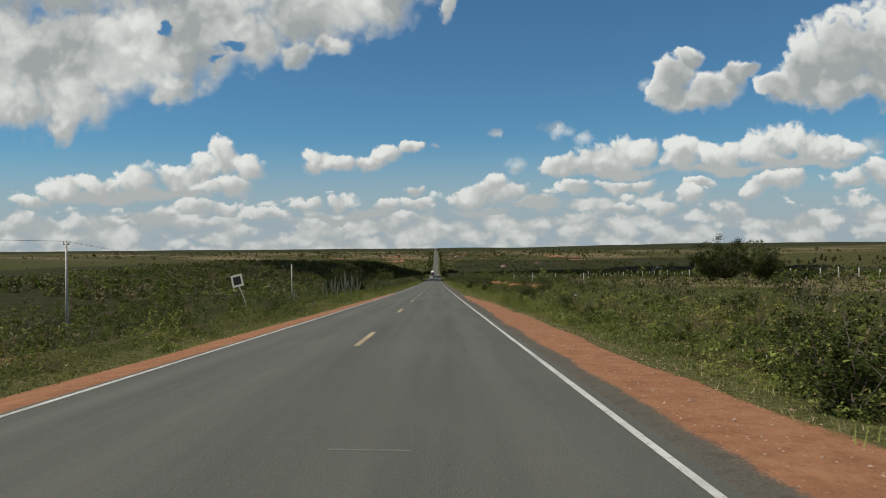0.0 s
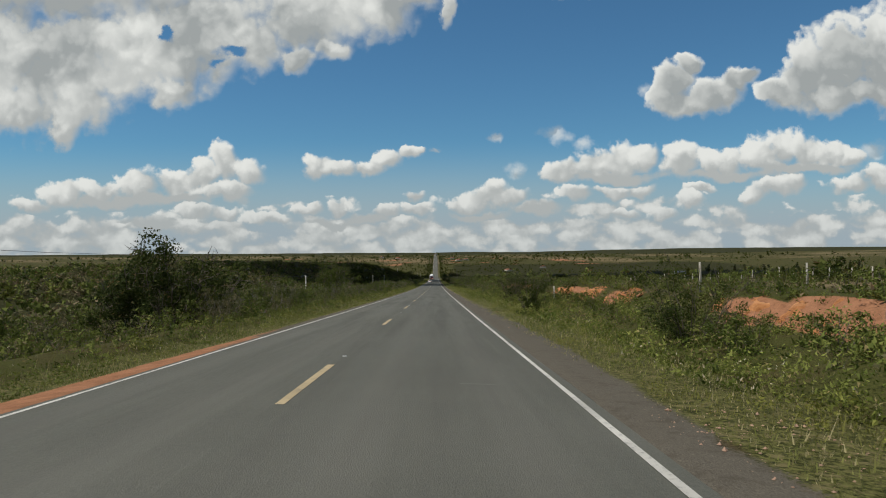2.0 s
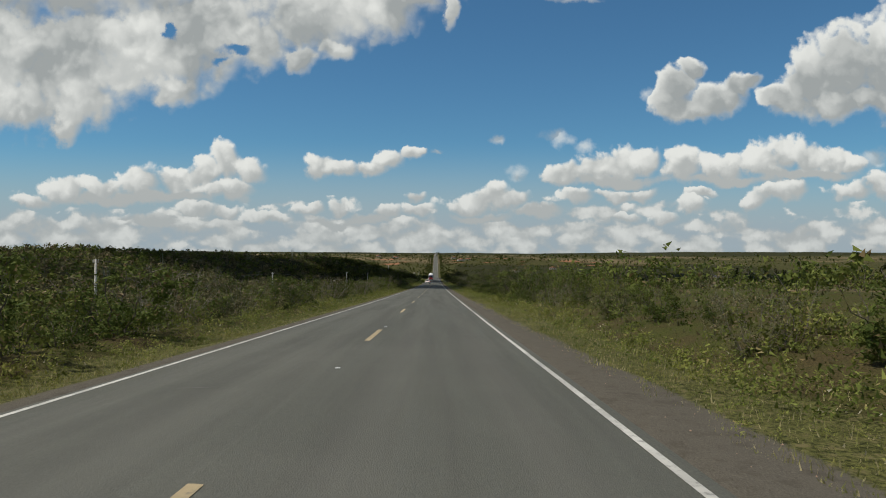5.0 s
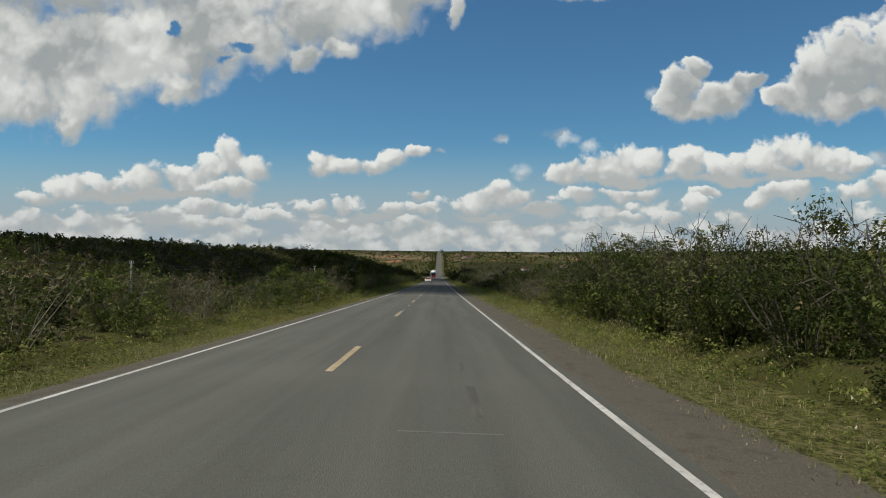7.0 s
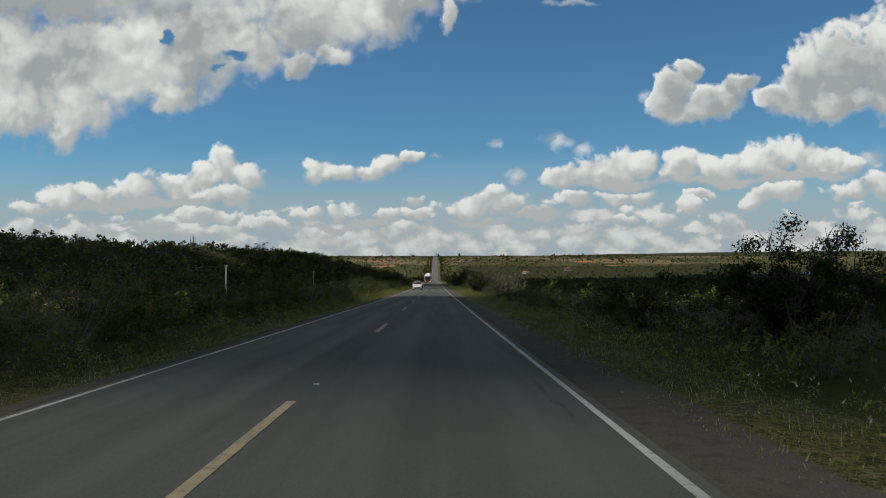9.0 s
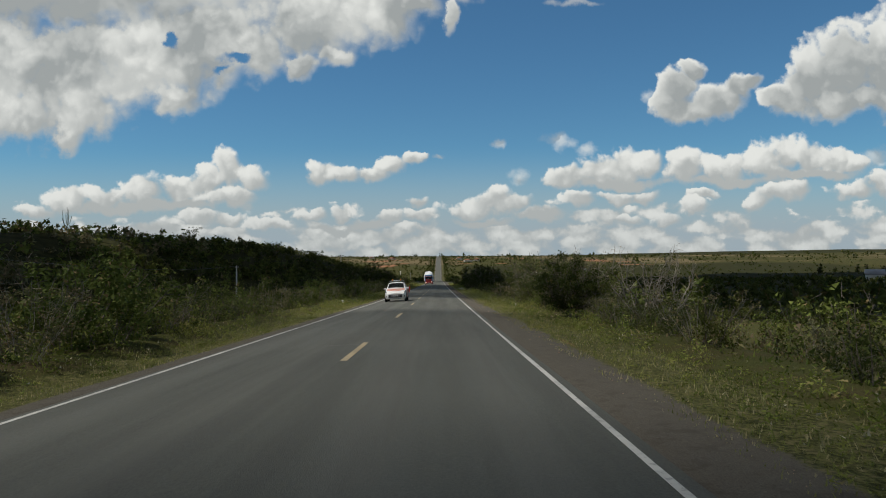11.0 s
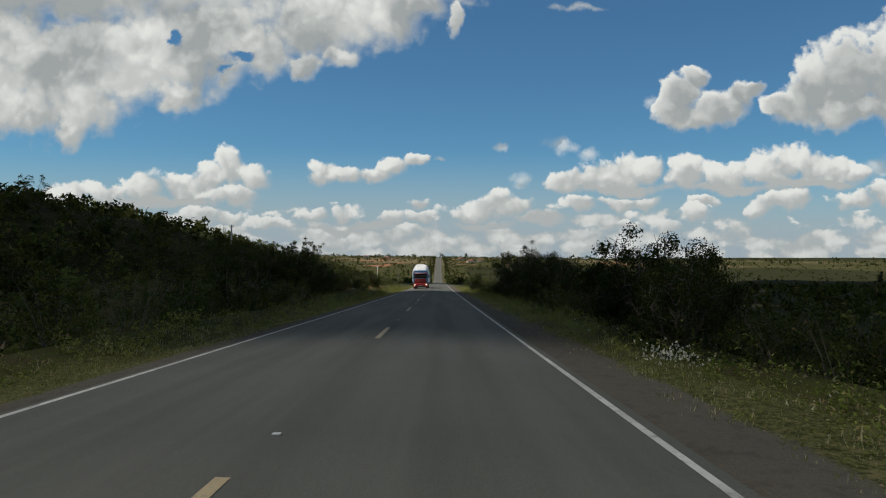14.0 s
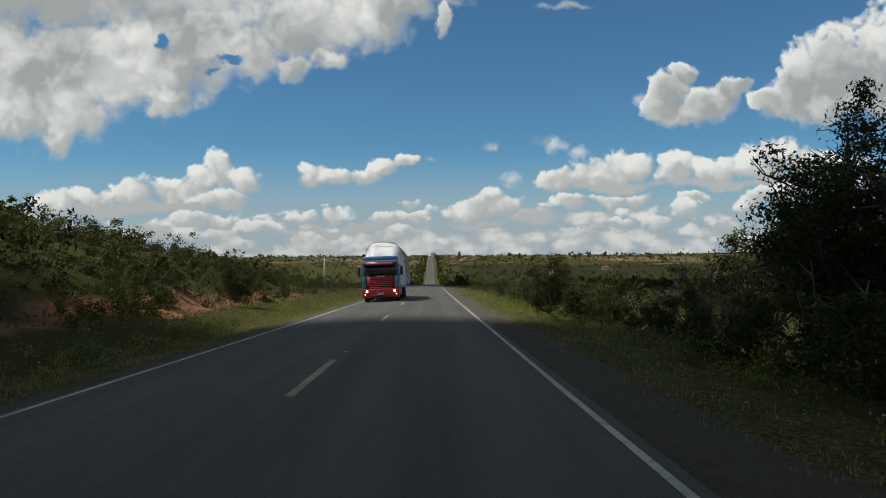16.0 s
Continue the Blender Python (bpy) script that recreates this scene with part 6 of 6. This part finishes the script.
# ---------------------------------------------------------------- lorry with a sheeted load
def lorry(x, y):
    t = new("lorry")
    t.matrix_world = pose(x, y, road_top(x, y + 5), math.degrees(math.atan2(float(road_z(y + 12) - road_z(y)), 12)), -2.0, 0)
    cab = part("cab", box("cab", -1.24, 1.24, .10, 2.15, 1.05, 2.95, M_TRUCK_BLUE, .14, 4), t, "blue painted cab")
    part("front_panel", prism("front_panel", ((-.98, 1.02), (.98, 1.02), (.90, 1.86), (-.90, 1.86)), 0.02, .14, M_TRUCK_RED, .03), cab, "red front panel")
    for k in range(6):
        part("grille_slat", box("grille_slat", -.74, .74, -.03, .03, 1.06 + k * .125, 1.13 + k * .125, M_TRUCK_RED, .02), cab)
        part("grille_gap", box("grille_gap", -.72, .72, -.005, .015, 1.135 + k * .125, 1.18 + k * .125, M_DARK), cab)
    part("name_plate", box("name_plate", -.32, .32, -.012, .02, 1.80, 1.88, M_CHROME, .01), cab, "bright name plate")
    screen = part("windscreen", prism("windscreen", ((-1.08, 1.92), (1.08, 1.92), (1.02, 2.62), (-1.02, 2.62)), .05, .13, M_GLASS, .03), cab, "dark windscreen")
    for cx in (-.5, .2, .75):
        part("wiper", rod("wiper", [(cx, .02, 1.95), (cx - .45, .01, 2.10)], (.012, .01), M_DARK, 5), screen)
    visor = part("sun_visor", prism("sun_visor", ((-1.14, 2.60), (1.14, 2.60), (1.12, 2.82), (-1.12, 2.82)), -.10, .12, M_TRUCK_RED, .03), cab, "red sun visor")
    for k in range(9):
        part("visor_bar", box("visor_bar", -.86 + k * .19, -.73 + k * .19, -.125, -.10, 2.68, 2.76, M_PLATE, .005), visor, "pale lettering bar")
    part("roof", box("roof", -1.18, 1.18, .22, 2.15, 2.86, 3.22, M_TRUCK_BLUE, .16, 4), cab, "rounded blue roof")
    bumper = part("bumper", box("bumper", -1.24, 1.24, -.06, .55, .42, 1.04, M_TRUCK_RED, .08, 3), t, "red bumper")
    part("bumper_step", box("bumper_step", -.60, .60, -.08, .02, .46, .60, M_DARK, .02), bumper)
    plate = part("number_plate", box("number_plate", -.20, .20, -.095, -.075, .62, .75, M_PLATE, .006), bumper, "grey number plate")
    for k in range(6):
        part("plate_bar", box("plate_bar", -.16 + k * .056, -.125 + k * .056, -.10, -.094, .65, .72, M_INK), plate)
    for side in (-1, 1):
        part("headlamp", rod("headlamp", [(side * .93, -.10, .86), (side * .93, -.06, .86), (side * .93, .02, .86)], (.07, .09, .10), M_HEADLIGHT, 16), bumper, "lit headlamp")
        part("side_lamp", rod("side_lamp", [(side * 1.04, -.09, .66), (side * 1.04, -.03, .66)], (.035, .045), M_HEADLIGHT, 12), bumper, "lit side lamp")
        part("corner_panel", box("corner_panel", side * 1.10 - .13, side * 1.10 + .13, -.01, .40, 1.06, 1.84, M_TRUCK_BLUE, .06, 3), cab, "blue corner panel")
        part("side_window", box("side_window", side * 1.245 - .008, side * 1.245 + .008, .40, 1.25, 1.95, 2.62, M_GLASS, .004), cab, "dark side window")
        part("door_seam", box("door_seam", side * 1.243 - .006, side * 1.243 + .006, 1.34, 1.37, 1.1, 2.7, M_DARK), cab)
        mirror = part("mirror", box("mirror", side * 1.43 - .10, side * 1.43 + .10, .05, .17, 1.92, 2.50, M_DARK, .05, 3), cab, "black mirror housing")
        part("mirror_arm", rod("mirror_arm", [(side * 1.20, .22, 2.55), (side * 1.42, .12, 2.54)], (.025, .025), M_DARK, 6), mirror)
        part("side_fairing", box("side_fairing", side * 1.12 - .12, side * 1.12 + .12, 2.05, 2.55, .6, 2.9, M_TRUCK_BLUE, .05, 3), t, "blue side fairing")
        part("fuel_tank", rod("fuel_tank", [(side * .95, 2.7, .75), (side * .95, 2.75, .75), (side * .95, 3.95, .75), (side * .95, 4.0, .75)], (.24, .30, .30, .24), M_STEEL, 16), t, "steel fuel tank")
        part("mudguard", box("mudguard", side * 1.02 - .22, side * 1.02 + .22, .75, 2.0, .98, 1.10, M_DARK, .05), t)
        for wy in (1.38, 5.0, 9.6, 10.9, 12.2):
            wheel = part("wheel", ring("wheel", .51, .29, .30, M_RUBBER), t, "black lorry tyre")
            wheel.matrix_local = pose(side * 1.05, wy, .51)
            part("rim", disc_wheel("rim", .29, .26 * side, M_STEEL, 0, .6), wheel, "grey steel rim")
    part("chassis", box("chassis", -.45, .45, .9, 13.2, .72, 1.0, M_DARK, .03), t, "dark chassis")
    part("load_bed", box("load_bed", -1.28, 1.28, 2.75, 13.4, 1.02, 1.22, M_STEEL, .03), t, "flat steel load bed")
    # sheeted load: a bulging hump, higher than the cab, tied down
    r = np.random.RandomState(5)
    ny, nk = 40, 33
    pts = []
    for a in range(ny):
        u = a / (ny - 1)
        swell = min(1, (math.sin(math.pi * min(max(u, .004), .996)) * 2.2)) ** .35
        for b in range(nk):
            th = math.pi * b / (nk - 1)
            c, s = math.cos(th), math.sin(th)
            px = 1.52 * np.sign(c) * abs(c) ** .62 * (.72 + .28 * swell)
            pz = 1.22 + (3.10 * swell) * s ** .62
            fold = .035 * math.sin(u * 55 + 2 * math.sin(th * 3)) + .05 * math.sin(th * 7 + u * 9)
            pts.append((px * (1 + fold * .6), 2.8 + 10.4 * u + .05 * math.sin(th * 9), pz + fold * s))
    i = np.arange(ny * nk).reshape(ny, nk)
    quads = np.stack((i[:-1, :-1], i[:-1, 1:], i[1:, 1:], i[1:, :-1]), -1).reshape(-1, 4).tolist()
    me = bpy.data.meshes.new("tarpaulin")
    me.from_pydata(pts, [], quads + [i[0].tolist(), i[-1].tolist()[::-1]])
    for f in me.polygons:
        f.use_smooth = len(f.vertices) == 4
    me.materials.append(M_TARP)
    part("tarpaulin", me, t, "bulging white sheeted load")
    for u in (.12, .3, .48, .66, .84):
        loop = []
        for b in range(17):
            th = math.pi * b / 16
            c, s = math.cos(th), math.sin(th)
            loop.append((1.58 * np.sign(c) * abs(c) ** .62, 2.8 + 10.4 * u, 1.22 + 3.17 * s ** .62))
        part("rope", rod("rope", loop, np.full(17, .018), M_WIRE, 5), t, "dark lashing rope")
    return tagged(t, "red and blue lorry carrying a bulging white sheeted load", "lorry")


lorry(-3.27, 614.0)

# ---------------------------------------------------------------- far buildings
def cottage(x, y, w, d, h, turn, label, roof_mat):
    ob = new("cottage")
    ob.matrix_world = pose(x, y, float(ground_z(x, y)) - .2, 0, 0, turn)
    part("wall", box("wall", -w / 2, w / 2, -d / 2, d / 2, 0, h, M_WALL, .02), ob, "whitewashed wall")
    part("roof", prism("roof", ((-w / 2 - .5, h - .1), (w / 2 + .5, h - .1), (w / 2 + .5, h + .05), (0, h + w * .16), (-w / 2 - .5, h + .05)), -d / 2 - .5, d / 2 + .5, roof_mat, .02), ob, "low pitched roof")
    part("door", box("door", -.45, .45, -d / 2 - .03, -d / 2 + .03, 0, 2.1, M_WOOD, .01), ob, "wooden door")
    for cx in (-w * .3, w * .3):
        window = part("window", box("window", cx - .5, cx + .5, -d / 2 - .04, -d / 2 + .02, 1.1, 2.1, M_WOOD, .01), ob)
        part("pane", box("pane", cx - .42, cx + .42, -d / 2 - .05, -d / 2 - .04, 1.18, 2.02, M_GLASS), window)
    return tagged(ob, label, "house", "far houses")


cottage(48, 1560, 13, 9, 3.2, 10, "small whitewashed house with a clay roof on the far slope", M_TILE)
cottage(64, 1590, 10, 8, 3.0, -20, "small whitewashed house with a clay roof on the far slope", M_TILE)
cottage(36, 1640, 10, 7, 3.0, 5, "small whitewashed house beside the far road", M_TILE)
cottage(-84, 1640, 12, 8, 3.4, 15, "white farmhouse on the far plateau", M_TILE)
cottage(-125, 1700, 9, 7, 3.0, 0, "white farmhouse on the far plateau", M_TILE)
cottage(246, 785, 17, 9, 3.2, 60, "long white farm shed with a pale roof", M_STEEL)
cottage(120, 1250, 9, 8, 3.0, 30, "small white house among the far trees", M_TILE)
cottage(190, 1330, 11, 8, 3.0, -10, "small white house among the far trees", M_TILE)

CONE = grow(811, tufts=16, puff=.10, height=1, width=.42, stems=8, twigs=9, blades=420, size=.10, slim=.7, bare=.05, thick=.014, trunk=.08, sides=4)
CONE_MESH = (mesh_of("cone_stem", *CONE[0], M_BARK, True), mesh_of("cone_crown", *CONE[1], M_LEAF_DARK))
r = random.Random(9)
for k in range(26):
    x, y = 420 + k * 15 + r.uniform(-6, 6), 1180 + r.uniform(-50, 50)
    stand("field_tree", CONE_MESH, x, y, r.uniform(7, 13), r.uniform(0, 6), "slender dark tree in a row beyond the fields", "far tree row", .1)

# ---------------------------------------------------------------- unseen cumulus overhead, added for its shade
def cumulus(x, y, half_x, half_y, seed, base=560):
    """A heaped cloud, added out of view so that its shade lies about (x, y) on the ground."""
    r = random.Random(seed)
    bm = bmesh.new()
    shift = SUN_DIR * (base / SUN_DIR.z)
    for k in range(int(26 * half_x / half_y)):
        a, q = r.uniform(0, 6.28), math.sqrt(r.uniform(0, 1))
        cx, cy = math.cos(a) * q * half_x * .8, math.sin(a) * q * half_y * .8
        rad = (0.36 + .25 * (1 - q)) * min(half_x, half_y) * r.uniform(.8, 1.3)
        m = Matrix.Translation((cx, cy, rad * .35)) @ Matrix.Diagonal((rad * r.uniform(1, 1.5), rad * r.uniform(1, 1.5), rad * .8, 1))
        bmesh.ops.create_icosphere(bm, subdivisions=2, radius=1, matrix=m)
    for v in bm.verts:
        n = noise.noise(v.co * .05) * 7 + noise.noise(v.co * .14) * 3
        v.co += v.co.normalized() * n
        v.co.z = max(v.co.z, -4 + noise.noise(v.co * .08) * 3)
    ob = new("shade_cloud", finish("shade_cloud", bm, M_CLOUD, True))
    ob.location = (x + shift.x, y + shift.y, float(road_z(y)) + shift.z)
    return tagged(ob, "unseen white cumulus added high overhead to shade the ground", "cloud", "cumulus clouds", "structure")


def veil_material():
    """Thin cloud that lets much of the sunlight through."""
    m, nt, b = material("thin_cloud", 1.0)
    b.inputs["Base Color"].default_value = (0.85, 0.85, 0.85, 1)
    clear = add(nt, "ShaderNodeBsdfTransparent")
    mix = add(nt, "ShaderNodeMixShader", {0: 0.78})
    nt.links.new(b.outputs[0], mix.inputs[1])
    nt.links.new(clear.outputs[0], mix.inputs[2])
    nt.links.new(mix.outputs[0], nt.nodes["Material Output"].inputs["Surface"])
    return m


M_VEIL = veil_material()
# Unseen clouds, each placed where the ground has to be darker.
cumulus(125, 364, 190, 42, 1)
cumulus(120, 554, 265, 41, 2)
cumulus(330, 1060, 260, 110, 10)
cumulus(60, 805, 460, 95, 4)
cumulus(-115, 465, 85, 48, 6)
cumulus(88, 496, 62, 36, 8)
cumulus(125, 640, 98, 52, 12)


def veil(x, y, half_x, half_y, seed, base=560):
    """A thin, ragged sheet of cloud, added out of view, whose half shade lies about (x, y) on the ground."""
    bm = bmesh.new()
    shift = SUN_DIR * (base / SUN_DIR.z)
    bmesh.ops.create_icosphere(bm, subdivisions=5, radius=1)
    for v in bm.verts:
        a = 1 + .30 * noise.noise(v.co * 2.3 + Vector((seed, 0, 0))) + .14 * noise.noise(v.co * 7 + Vector((0, seed, 0)))
        v.co = Vector((v.co.x * half_x * a, v.co.y * half_y * a, v.co.z * 4))
    ob = new("shade_cloud", finish("shade_cloud", bm, M_VEIL, True))
    ob.location = (x + shift.x, y + shift.y, float(road_z(y)) + shift.z)
    return tagged(ob, "unseen thin cloud sheet added to half-shade the ground", "cloud", "cumulus clouds", "structure")


# Unseen sheets, stacked to dim bands of the road and the right verge.
veil(15, 508, 150, 10, 3)
veil(15, 499, 150, 14, 5, 572)
veil(75, 486, 70, 9, 19)
veil(75, 483, 73, 10, 21, 572)
veil(15, 404, 120, 18, 7)
veil(15, 467, 150, 14, 13)
veil(15, 467, 150, 12, 15, 572)
veil(15, 468, 150, 10, 17, 584)
veil(15, 329, 130, 13, 9)
veil(15, 332, 130, 20, 11, 572)
